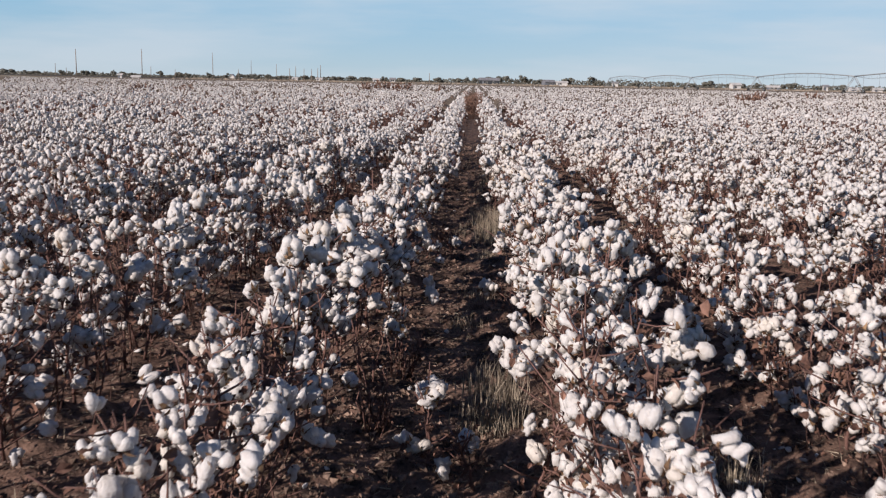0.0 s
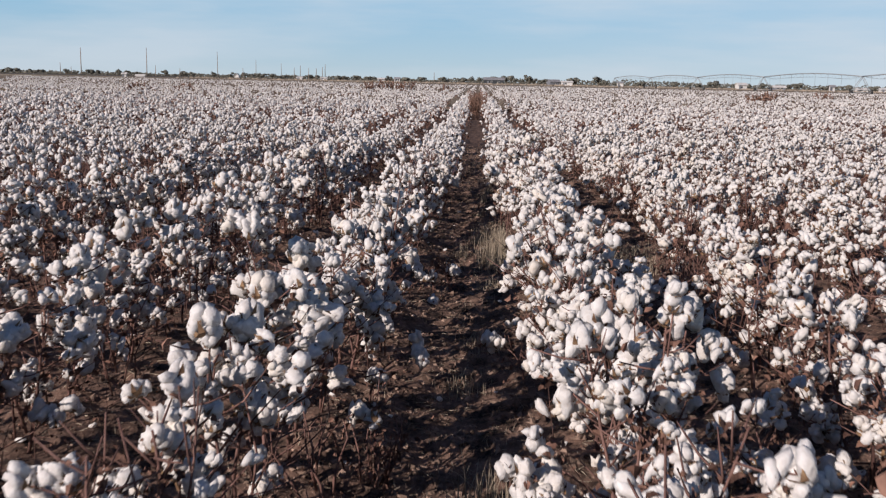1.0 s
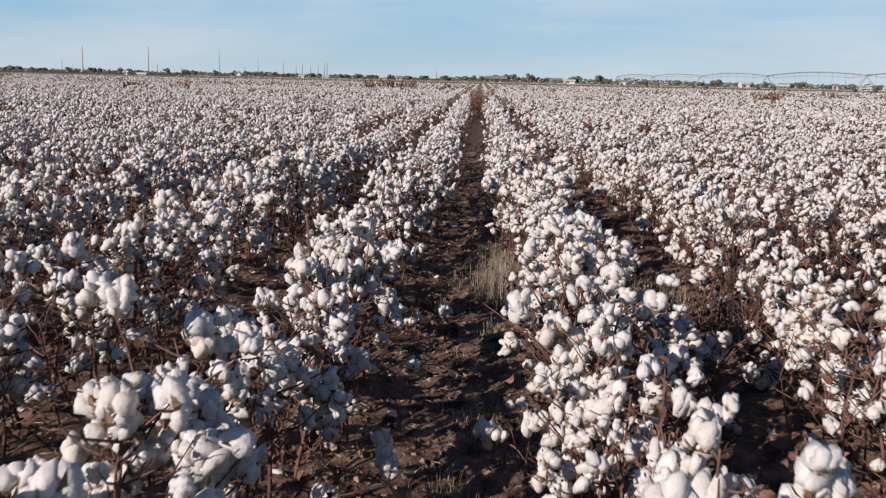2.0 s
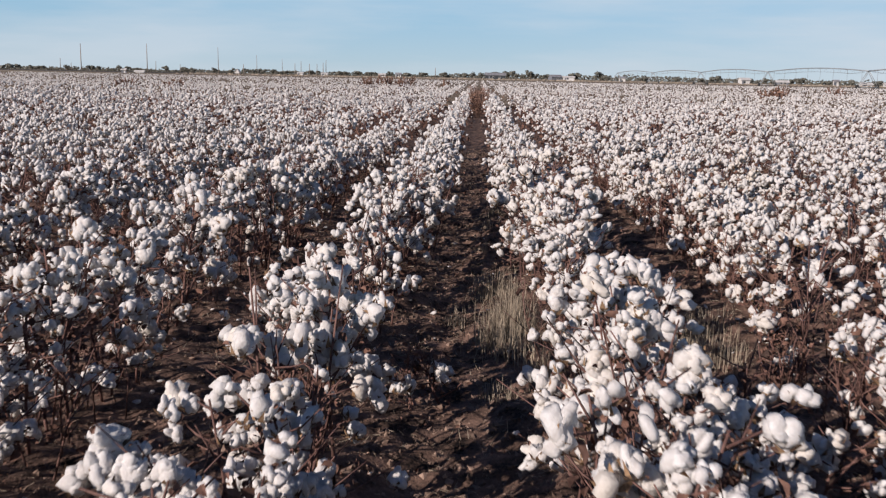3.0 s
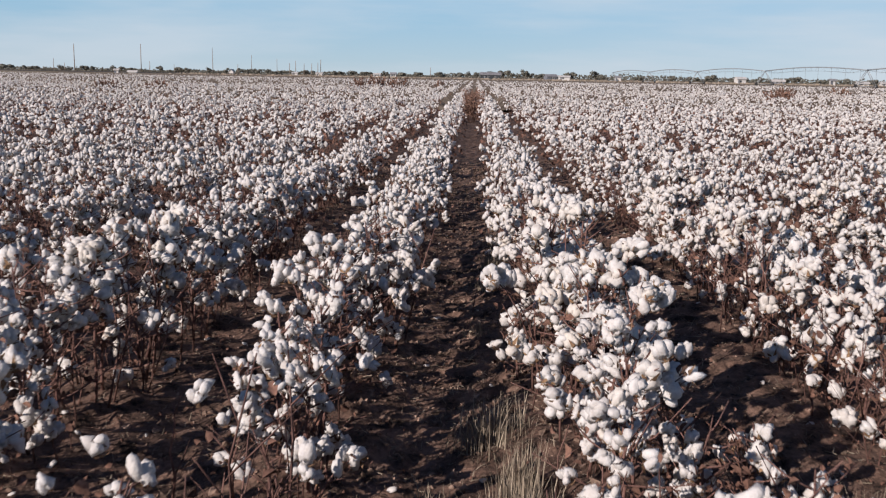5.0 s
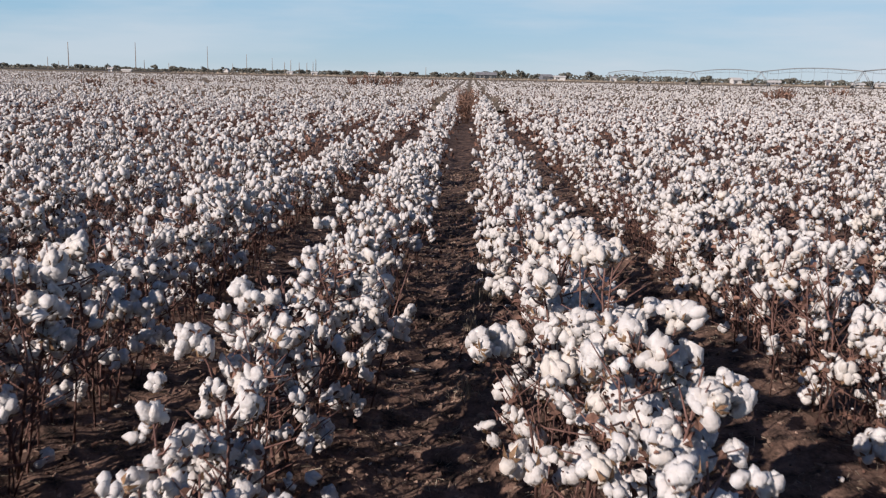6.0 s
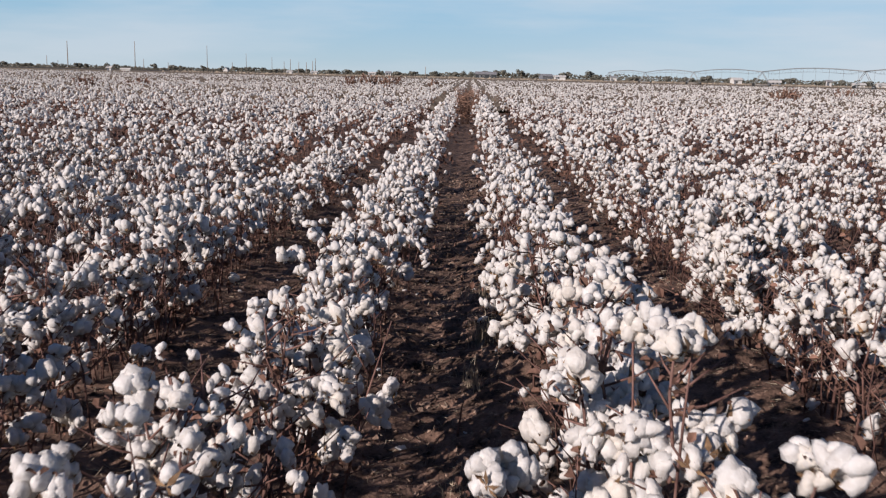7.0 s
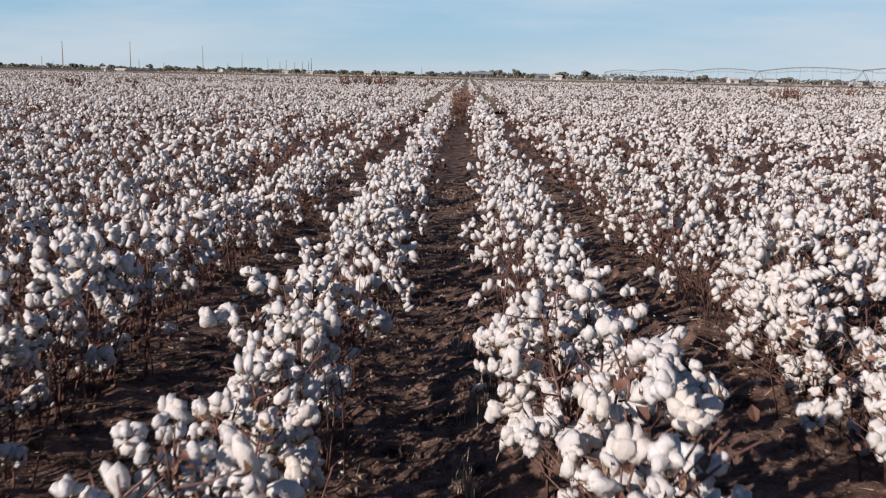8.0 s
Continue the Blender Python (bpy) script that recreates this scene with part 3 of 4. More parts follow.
def side_plant(rng, height, reach, count, leaves):
    """A cotton plant of the rows further aside, its bolls in one mesh."""
    stem, branches, seats = branching(rng, height, reach, count)
    plant = thing("cotton_plant", "brown cotton plant thick with white bolls further from the path", "cotton plant", "cotton plants in rows")
    bm = bmesh.new()
    tube(bm, stem, [0.0075 - 0.0008 * k for k in range(7)], 5)
    for line in branches:
        tube(bm, line, (0.0038, 0.0030, 0.0018), 3)
    part("stem", bm, STEM, plant)
    bm = bmesh.new()
    for k in range(leaves):
        line = rng.choice(branches)
        leaf_mesh(bm, 0.010 + 0.026 * rng.random() ** 1.8, line[0].lerp(line[2], rng.random()) + Vector((rng.uniform(-1, 1), rng.uniform(-1, 1), rng.uniform(-2.2, 0.6))) * 0.03, rng)
    part("dead_foliage", bm, LEAF, plant)
    bm = bmesh.new()
    for p, s in seats:
        first, size = len(bm.verts), 0.0345 * s
        fluff_mesh(bm, rng, 5, 4, 4, (3, 3, 4))
        m = Matrix.Translation(p) @ Euler((rng.gauss(0, 0.6), rng.gauss(0, 0.6), rng.uniform(0, 6.3))).to_matrix().to_4x4() @ Matrix.Diagonal((size, size, size * rng.uniform(0.85, 1.2), 1))
        bm.verts.ensure_lookup_table()
        for v in bm.verts[first:]:
            v.co = m @ v.co
    tagged(part("open_lint", bm, [LINT, BURR], plant), kind="stuff")
    return plant


ASIDE = []
for height, count in ((0.50, 24), (0.56, 28), (0.60, 30), (0.64, 33), (0.70, 36)):
    for spread in (0.42, 0.52):
        ASIDE.append(side_plant(prng, height, height * spread, count, 60 if spread < 0.5 else 100))
spare = list(ASIDE)
for k in (-3, 2):
    y = 2.0
    while y < NEAR_END + 0.1:
        y += 0.225 * prng.uniform(0.7, 1.3)
        x = float(row_x(k, y)) + prng.gauss(0, 0.03)
        m = pose(x, y, float(ground_height(np.array(x), np.array(y))) - 0.01, prng.gauss(0, 6), prng.gauss(0, 6), prng.uniform(0, 360))
        if spare:
            spare.pop().matrix_basis = m
        else:
            copy_thing(prng.choice(ASIDE), m)


def field_rows(y0, y1, per_metre, segs, rings, locks, sizes, seed, low, name, label, petals=0, stems=0.0, beside=False, bare=-0.30, only=()):
    """The rest of the standing crop between two distances; beside: the rows behind and to the sides of the walk."""
    rng = np.random.default_rng(seed)
    sort = random.Random(seed)
    shapes = []
    for k in range(10):
        bm = bmesh.new()
        if locks > 2:
            fluff_mesh(bm, sort, segs, rings, petals, (2, 3, 3))
        else:
            boll_mesh(bm, sort, segs, rings, locks, petals, 0.16 if locks > 1 else 0.42)
        shapes.append(template(bm))
    xs, ys, rows = [], [], []
    reach = 0.47 * y1 + 1.6
    for k in range(int(-reach / PITCH) - 2, int(reach / PITCH) + 2):
        x = (k + 0.5) * PITCH
        start = max(y0, (abs(x) - 1.6) / 0.47)
        stop = y1
        if only:
            if k not in only:
                continue
        elif k in (-1, 0, -2, 1) or (k in (-3, 2) and y0 == 2.0):
            start = max(start, NEAR_END)
        if beside:
            seen = {-1: 1.3, 0: 1.3, -2: 2.5, 1: 2.5}.get(k, max(2.0, (abs(x) - 1.6) / 0.47))
            start, stop = y0, min(y1, seen)
        if start >= stop or x < FIELD_LEFT or abs(x) > 0.47 * y1 + 1.6:
            continue
        n = rng.poisson((stop - start) * per_metre)
        y = rng.uniform(start, stop, n)
        # bolls gather on single plants along the row
        if stems:
            y = np.where(rng.uniform(0, 1, n) < 0.7, np.round(y / 0.2) * 0.2 + rng.normal(0, 0.05, n), y)
        xs.append(row_x(k, y) + (rng.normal(0, 0.105, n).clip(-0.24, 0.24) if only else rng.normal(0, 0.145, n).clip(-0.34, 0.34)))
        ys.append(y)
        rows.append(np.full(n, k))
    x, y, k = np.concatenate(xs), np.concatenate(ys), np.concatenate(rows)
    row = row_x(k, y)
    off = np.abs(x - row)
    stand = 0.60 * (1 + 0.20 * rough_noise(k * 7.31, y, 0.33, 8) + 0.12 * rough_noise(x, y, 6.0, 9))
    roof = stand * (1.08 - 1.5 * off ** 1.4)
    z = roof * (low + (1 - low) * rng.uniform(0, 1, len(x)) ** 0.7)
    keep = rough_noise(k * 3.7, y, 0.40, 12) + 0.5 * rough_noise(x, y, 0.12, 14) > bare
    if only:
        for own, gaps in ROW_GAPS.items():
            for a, b in gaps:
                keep &= ~((k == own) & (y > a - 0.1) & (y < b + 0.1))
    # bolls crowd together in twos and threes
    if stems:
        chief = np.arange(len(x)) // 3 * 3
        same = (rng.uniform(0, 1, len(x)) < 0.75) & (k[chief] == k)
        gap = 1.1 * (sizes[0] + sizes[1])
        x = np.where(same, x[chief] + rng.normal(0, 0.5, len(x)) * gap, x)
        y = np.where(same, y[chief] + rng.normal(0, 0.5, len(x)) * gap, y)
        z = np.where(same, np.clip(z[chief] + rng.normal(-0.1, 0.6, len(x)) * gap, 0.06, None), z)
    x, y, z, k = x[keep], y[keep], z[keep], k[keep]
    n = len(x)
    size = rng.uniform(sizes[0], sizes[1], n)
    size3 = np.stack([size, size, size * rng.uniform(0.9, 1.35, n)], -1)
    scatter(name, shapes, np.stack([x, y, z], -1), size3, turns(rng, n, 0.55), rng.integers(0, 10, n), [LINT, BURR], label, "cotton plants", locks > 1)
    if stems:
        pick = rng.uniform(0, 1, n) < stems
        bm = bmesh.new()
        tube(bm, [(0, 0, 0), (0.09, 0.03, 0.55), (0.02, 0.09, 1)], (0.010, 0.0075, 0.004), 3)
        for p, q in () if y1 > 20 else (((0.05, 0.02, 0.35), (0.30, 0.10, 0.62)), ((0.08, 0.03, 0.5), (-0.16, 0.20, 0.8)), ((0.06, 0.05, 0.7), (0.10, -0.18, 0.95))):
            tube(bm, [p, q], (0.006, 0.003), 3)
        twig = template(bm)
        bm = bmesh.new()
        leaf_mesh(bm, 1.0, Vector((0, 0, 0)), sort)
        leaf = template(bm)
        leaf = (leaf[0], leaf[1], leaf[2] + 1)
        c, per = int(pick.sum()), 4 if y1 <= 20 else 3
        px, py, pz = row_x(k[pick], y[pick]) + rng.normal(0, 0.09, c), y[pick], z[pick]
        lx, ly, lz = np.repeat(x[pick], per), np.repeat(y[pick], per), np.repeat(pz, per)
        lx, ly, lz = lx + rng.normal(0, 0.06, per * c), ly + rng.normal(0, 0.06, per * c), lz * rng.uniform(0.25, 1.05, per * c)
        place = np.concatenate([np.stack([px, py, np.zeros(c)], -1), np.stack([lx, ly, lz], -1)])
        scale = np.concatenate([np.stack([pz * 0.9, pz * 0.9, pz * rng.uniform(0.7, 1.05, c)], -1), np.repeat(rng.uniform(0.013, 0.040, per * c)[:, None] * (1.0 if y1 <= 20 else 1.8), 3, 1)])
        spin = np.concatenate([turns(rng, c, 0.14), turns(rng, per * c, 0.9)])
        scatter(name + "_stems", [twig, leaf], place, scale, spin, np.repeat([0] + [1] * per, c), [STEM, LEAF], "brown stems and dead leaves under " + label, "cotton stems")


field_rows(2.0, 20.0, 108, 4, 3, 2, (0.022, 0.042), 21, 0.22, "side_cotton_rows", "dense rows of open white cotton", 3, 0.45, bare=-0.46)
field_rows(2.0, 13.0, 34, 5, 4, 3, (0.020, 0.034), 28, 0.20, "next_cotton_rows", "small open bolls and twigs low in the rows beside the nearest ones", 3, 0.6, bare=-0.55, only=(-3, 2))
field_rows(2.6, 13.0, 64, 5, 4, 3, (0.019, 0.032), 26, 0.25, "low_cotton_bolls", "more open bolls and twigs low in the nearest rows", 3, 0.45, bare=-0.2, only=(-2, 1))
field_rows(1.5, 13.0, 38, 5, 4, 3, (0.019, 0.033), 27, 0.30, "lowest_cotton_bolls", "small open bolls and dead twigs low in the middle rows", 3, 0.35, bare=-0.15, only=(-1, 0))
field_rows(20.0, 42.0, 39, 4, 3, 1, (0.021, 0.047), 22, 0.30, "middle_cotton_rows", "dense rows of open white cotton further out", 2, 0.45, bare=-0.32)
field_rows(42.0, 85.0, 8.2, 4, 2, 1, (0.030, 0.068), 23, 0.60, "far_cotton_rows", "distant rows of open white cotton", 0, 0.35)
field_rows(85.0, 210.0, 0.72, 4, 2, 1, (0.05, 0.10), 24, 0.80, "farthest_cotton_rows", "farthest rows of white cotton near the horizon")
field_rows(-9.0, 24.0, 24, 4, 2, 1, (0.032, 0.048), 25, 0.25, "outer_cotton_rows", "rows of open white cotton beside and behind the path", 0, 0.18, True)


def canopy():
    """The close crown of the far rows, seen at a grazing angle."""
    xs = np.arange(-121.5, 320, 0.5) * PITCH
    ys = np.concatenate([np.arange(46, 90, 2.5), np.arange(90, 200, 7), np.arange(200, FIELD_END + 1, 12)])
    gx, gy = np.meshgrid(xs, ys, indexing="ij")
    crest = (np.arange(len(xs)) % 2 == 0)[:, None]
    gz = np.where(crest, 0.40 * np.clip((gy - 44) / 8, 0, 1), np.interp(gy, (44, 75, 130), (-0.05, 0.0, 0.34))) + 0.05 * rough_noise(gx, gy, 2.3, 31)
    v = np.stack([gx, gy, gz], -1).reshape(-1, 3)
    i, j = np.meshgrid(np.arange(len(xs) - 1), np.arange(len(ys) - 1), indexing="ij")
    a = (i * len(ys) + j).ravel()
    q = np.stack([a, a + len(ys), a + len(ys) + 1, a + 1], -1)
    joined("far_cotton_canopy", v, q, np.zeros(len(q)), [CANOPY], "close crowns of far cotton rows, brown and white", "cotton field")


canopy()

# ---- furrow floor: clods, litter, grass ----


def lump(rng, segs=5, rings=3):
    bm = bmesh.new()
    boll_mesh(bm, rng, segs, rings, 1, 0, 0.35)
    return template(bm)


def blade(bm, at, long, heading, bend, wide):
    d, e = Vector((math.cos(heading), math.sin(heading), 0)), Vector((-math.sin(heading), math.cos(heading), 0))
    pts = [at + d * bend * long * u * u + Vector((0, 0, long * u * (1 - 0.25 * bend * u))) for u in (0, 0.4, 0.75, 1)]
    ring = [(bm.verts.new(p - e * wide * w), bm.verts.new(p + e * wide * w)) for p, w in zip(pts, (1, 0.9, 0.6, 0.1))]
    for a, b in zip(ring, ring[1:]):
        bm.faces.new((a[0], a[1], b[1], b[0]))


def furrow_floor():
    rng, sort = np.random.default_rng(41), random.Random(41)
    n = 62000
    y = 2.3 + 20 * rng.uniform(0, 1, n) ** 1.4
    x = np.where(rng.uniform(0, 1, n) < 0.7, rng.normal(0.05, 0.85, n), rng.uniform(-1, 1, n) * (0.47 * y + 0.6))
    z = ground_height(x, y)
    size = 0.003 + 0.024 * rng.uniform(0, 1, n) ** 3.6
    size3 = np.stack([size * rng.uniform(0.8, 1.5, n), size, size * 0.7], -1)
    scatter("soil_clods", [lump(sort, 3, 2) for k in range(8)], np.stack([x, y, z], -1), size3, turns(rng, n, 0.5), rng.integers(0, 8, n), [CLOD], "loose red-brown clods on the furrow floor", "soil clods", False)
    leaves = []
    for k in range(5):
        bm = bmesh.new()
        leaf_mesh(bm, 1.0, Vector((0, 0, 0)), sort)
        leaves.append(template(bm))
    n = 30000
    y = 2.3 + 20 * rng.uniform(0, 1, n) ** 1.4
    k = np.where(rng.uniform(0, 1, n) < 0.5, rng.integers(-2, 2, n), rng.integers(-6, 6, n))
    x = row_x(k, y) + rng.normal(0, 1, n) * rng.choice((0.16, 0.36), n)
    scatter("leaf_litter", leaves, np.stack([x, y, ground_height(x, y) + 0.008], -1), 0.004 + 0.013 * rng.uniform(0, 1, n) ** 2, turns(rng, n, 0.8), rng.integers(0, 5, n), [LEAF], "brown dead leaf litter under the cotton", "leaf litter", False)
    straws = []
    for k in range(4):
        bm = bmesh.new()
        blade(bm, Vector((0, 0, 0)), 1.0, k * 1.7, 0.3, 0.034)
        straws.append(template(bm))
    n = 24000
    y = 2.3 + 20 * rng.uniform(0, 1, n) ** 1.4
    x = row_x(np.where(rng.uniform(0, 1, n) < 0.6, rng.integers(-2, 2, n), rng.integers(-6, 6, n)), y) + rng.uniform(-0.55, 0.55, n)
    flat = turns(rng, n, 0.15) @ np.array([[0, 0, 1], [0, 1, 0], [-1, 0, 0]])
    scatter("straw_litter", straws, np.stack([x, y, ground_height(x, y) + 0.01], -1), rng.uniform(0.012, 0.06, n), flat, rng.integers(0, 4, n), [STRAW], "bits of pale straw and twig on the soil", "straw litter", False)
    n = 11000
    y = 2.3 + 16 * rng.uniform(0, 1, n) ** 1.3
    x = row_x(rng.integers(-3, 3, n), y) + rng.uniform(-0.6, 0.6, n)
    scatter("stubble", straws, np.stack([x, y, ground_height(x, y) - 0.004], -1), 0.012 + 0.045 * rng.uniform(0, 1, n) ** 2, turns(rng, n, 0.45), rng.integers(0, 4, n), [STRAW], "short dry stubble standing on the furrow floor", "stubble", False)
    n = 900
    y = 2.3 + 13 * rng.uniform(0, 1, n)
    x = row_x(rng.integers(-5, 5, n), y) + rng.normal(0, 0.22, n)
    size = rng.uniform(0.005, 0.016, n)
    scatter("fallen_lint", [lump(sort, 6, 4) for k in range(5)], np.stack([x, y, ground_height(x, y) + 0.006], -1), np.stack([size * 1.6, size, size * 0.6], -1), turns(rng, n, 0.4), rng.integers(0, 5, n), [LINT], "scraps of fallen white lint on the soil", "fallen cotton")


def grass_tuft(seed, x, y, spread, height, count, label="tuft of dry straw-coloured grass in the furrow"):
    rng = random.Random(seed)
    tuft = thing("grass_tuft", label, "grass tuft", "dry grass tufts", pose(x, y, float(ground_height(np.array(x), np.array(y))) - 0.012))
    for j in range(3):
        heart = Vector((rng.gauss(0, spread * 0.7), rng.gauss(0, spread), 0))
        bm = bmesh.new()
        for k in range(count // 2):
            at = heart + Vector((rng.gauss(0, spread * 0.75), rng.gauss(0, spread * 0.9), 0))
            blade(bm, at, height * rng.uniform(0.25, 1.1), rng.uniform(0, 6.3), abs(rng.gauss(0.15, 0.32)), rng.uniform(0.0010, 0.0026))
        tagged(part("grass_sheaf", bm, STRAW, tuft), kind="stuff")


furrow_floor()
TUFTS = ((0.22, 3.75, 0.07, 0.20, 220), (0.30, 4.1, 0.06, 0.18, 160), (0.12, 5.5, 0.06, 0.10, 90), (0.16, 6.1, 0.07, 0.10, 110),
         (0.20, 7.6, 0.05, 0.10, 60), (0.27, 8.25, 0.09, 0.16, 240), (0.27, 8.65, 0.08, 0.24, 420), (0.33, 8.95, 0.05, 0.22, 170),
         (0.24, 9.5, 0.07, 0.20, 190), (0.02, 8.9, 0.04, 0.13, 60), (1.22, 8.72, 0.11, 0.17, 320), (1.05, 8.4, 0.10, 0.15, 260),
         (1.30, 8.2, 0.12, 0.15, 280), (0.55, 7.9, 0.10, 0.13, 160), (1.0, 3.4, 0.08, 0.14, 130), (0.25, 13.05, 0.05, 0.17, 110), (0.22, 12.3, 0.03, 0.15, 40),
         (0.20, 11.2, 0.04, 0.08, 40), (0.33, 13.9, 0.06, 0.14, 80))
for k, (x, y, spread, height, count) in enumerate(TUFTS):
    grass_tuft(100 + k, x, y, spread, height, count)



def dead_brush(seed, x, y, spread, height):
    """Low dead cotton brush: broken twigs and curled leaves."""
    rng = random.Random(seed)
    brush = thing("dead_brush", "low reddish brown dead brush with curled leaves", "dead brush", "dead brush in the gaps", pose(x, y, float(ground_height(np.array(x), np.array(y))) - 0.01))
    bm, leaves = bmesh.new(), bmesh.new()
    for k in range(16):
        a, r = rng.uniform(0, 6.3), spread * rng.uniform(0.1, 1.0)
        top = Vector((math.cos(a) * r, math.sin(a) * r, height * rng.uniform(0.4, 1.1)))
        base = Vector((top.x * 0.5, top.y * 0.5, 0))
        mid = base.lerp(top, 0.55) + Vector((rng.gauss(0, 0.02), rng.gauss(0, 0.02), 0))
        tube(bm, (base, mid, top), (0.0045, 0.0035, 0.0018), 4)
        for j in range(9):
            p = base.lerp(top, rng.uniform(0.1, 1.0)) + Vector((rng.gauss(0, 0.03), rng.gauss(0, 0.03), 0))
            leaf_mesh(leaves, rng.uniform(0.008, 0.024), p, rng)
    tagged(part("brushwood", bm, STEM, brush), kind="stuff")
    tagged(part("dead_foliage", leaves, LEAF, brush, "curled dead brown leaves"), kind="stuff")


for k, (x, y, spread, height) in enumerate(((0.58, 7.45, 0.15, 0.24), (0.72, 7.8, 0.18, 0.28), (0.86, 8.15, 0.16, 0.22), (1.02, 7.75, 0.16, 0.20), (0.62, 8.35, 0.14, 0.26),
                                           (1.45, 7.7, 0.16, 0.24), (-0.55, 8.1, 0.14, 0.20), (0.98, 6.6, 0.18, 0.30), (1.0, 6.05, 0.16, 0.28), (-0.22, 4.4, 0.15, 0.34), (-0.25, 3.7, 0.15, 0.30), (0.66, 9.25, 0.13, 0.30), (0.72, 10.5, 0.14, 0.30), (0.60, 12.6, 0.14, 0.30), (-0.45, 12.4, 0.13, 0.26))):
    dead_brush(300 + k, x, y, spread, height)



def dead_stalk(seed, x, y, height, lean, forks, label, thick=0.006):
    """A bare woody stalk with a few broken side twigs."""
    rng = random.Random(seed)
    stalk = thing("dead_stalk", label, "dead stalk", "bare dead stalks", pose(x, y, float(ground_height(np.array(x), np.array(y))) - 0.01))
    tip = Vector((lean[0], lean[1], height))
    line = [tip * u + Vector((rng.gauss(0, 0.012), rng.gauss(0, 0.012), 0)) * (u > 0) for u in (0, 0.25, 0.5, 0.75, 1)]
    bm = bmesh.new()
    tube(bm, line, [thick * (1 - 0.16 * k) for k in range(5)], 5)
    part("stem", bm, STEM, stalk)
    for k in range(forks):
        base = line[1].lerp(line[4], rng.uniform(0.0, 0.9))
        d = Vector((rng.gauss(0, 1), rng.gauss(0, 1), rng.uniform(0.6, 1.8))).normalized() * rng.uniform(0.08, 0.2)
        bm = bmesh.new()
        tube(bm, (base, base + d * 0.5 + Vector((0, 0, -0.01)), base + d), (thick * 0.55, thick * 0.45, thick * 0.25), 4)
        part("twig", bm, STEM, stalk)


TALL, SPLAYED, LONE = "tall bare reddish brown stalk standing above the bolls", "short splayed tan stalk of a dead cotton plant", "lone bare forked stalk in a gap of the row"
for k, (x, y, height, lean, forks, label) in enumerate((
        (-0.62, 3.10, 0.62, (0.05, 0.02), 4, TALL), (-0.55, 3.25, 0.66, (0.08, 0.0), 3, TALL), (-0.70, 3.35, 0.55, (-0.03, 0.03), 4, TALL), (-0.42, 3.42, 0.34, (-0.02, 0.0), 2, TALL),
        (-0.34, 4.16, 0.27, (-0.08, 0.02), 0, SPLAYED), (-0.37, 4.20, 0.30, (-0.04, 0.0), 1, SPLAYED), (-0.32, 4.22, 0.25, (0.03, 0.03), 0, SPLAYED), (-0.40, 4.12, 0.24, (-0.12, 0.0), 1, SPLAYED),
        (-0.87, 9.00, 0.36, (0.02, 0.0), 3, LONE), (-0.41, 8.42, 0.34, (0.0, 0.02), 2, LONE), (-0.38, 8.98, 0.30, (0.03, 0.0), 3, LONE), (-0.33, 9.02, 0.28, (-0.03, 0.0), 2, LONE),
        (1.67, 11.70, 0.36, (0.0, 0.0), 5, LONE), (0.15, 11.74, 0.17, (0.02, 0.0), 0, LONE), (-0.50, 7.31, 0.42, (0.04, 0.0), 4, TALL), (-0.47, 7.20, 0.40, (0.08, 0.02), 3, TALL))):
    dead_stalk(400 + k, x, y, height, lean, forks, label)

# ---- weeds standing above the crop ----


def weed(seed, x, y, height, wide, label, coarse=0.009):
    """A dead, much-branched russet weed."""
    rng = random.Random(seed)
    w = thing("dead_weed", label, "weed", "", pose(x, y, -0.03))
    bm = bmesh.new()
    tips = []
    for k in range(26):
        a = rng.uniform(0, 6.3)
        r = wide * rng.uniform(0.1, 1.0)
        base = Vector((math.cos(a) * r * 0.35, math.sin(a) * r * 0.35, 0))
        top = Vector((math.cos(a) * r, math.sin(a) * r, height * rng.uniform(0.6, 1.05)))
        mid = base.lerp(top, 0.5) + Vector((0, 0, 0.06 * height))
        tube(bm, (base, mid, top), (0.007, 0.005, 0.002), 3)
        tips.append((base, mid, top))
    for k in range(1300):
        base, mid, top = rng.choice(tips)
        u = rng.uniform(0.15, 1.0)
        p = base.lerp(mid, u * 2) if u < 0.5 else mid.lerp(top, u * 2 - 1)
        d = Vector((rng.gauss(0, 1), rng.gauss(0, 1), rng.gauss(0.8, 0.6))).normalized()
        q = p + d * rng.uniform(0.05, 0.14)
        e = d.orthogonal().normalized() * coarse
        bm.faces.new([bm.verts.new(c) for c in (p - e, p + e, q)])
    tagged(part("brush", bm, WEED, w), kind="stuff")


weed(201, 0.06, 37.0, 1.02, 0.42, "tall russet dead weed standing in the furrow between cotton rows")
weed(202, 0.30, 39.5, 0.95, 0.30, "smaller russet dead weed behind a taller one in the furrow")
weed(203, -0.05, 41.5, 1.05, 0.28, "thin russet dead weed in the furrow between cotton rows")
for k, (x, y, h, r) in enumerate(((-8.9, 84, 1.2, 1.1), (-7.5, 86, 1.35, 1.3), (-6.2, 85, 1.25, 1.1), (-3.0, 92, 1.05, 0.5), (17.4, 63, 0.92, 0.8), (18.6, 65, 0.86, 0.8),
                                  (22.5, 78, 1.1, 0.9), (-21.0, 62, 0.82, 0.9), (-19.5, 66, 0.80, 0.8), (28.0, 82, 1.1, 0.9))):
    weed(210 + k, x, y, h, r, "low spreading brown dead weed among white cotton rows", 0.042)

# ---- far side of the field: road, poles, trees, sheds, irrigation machine ----


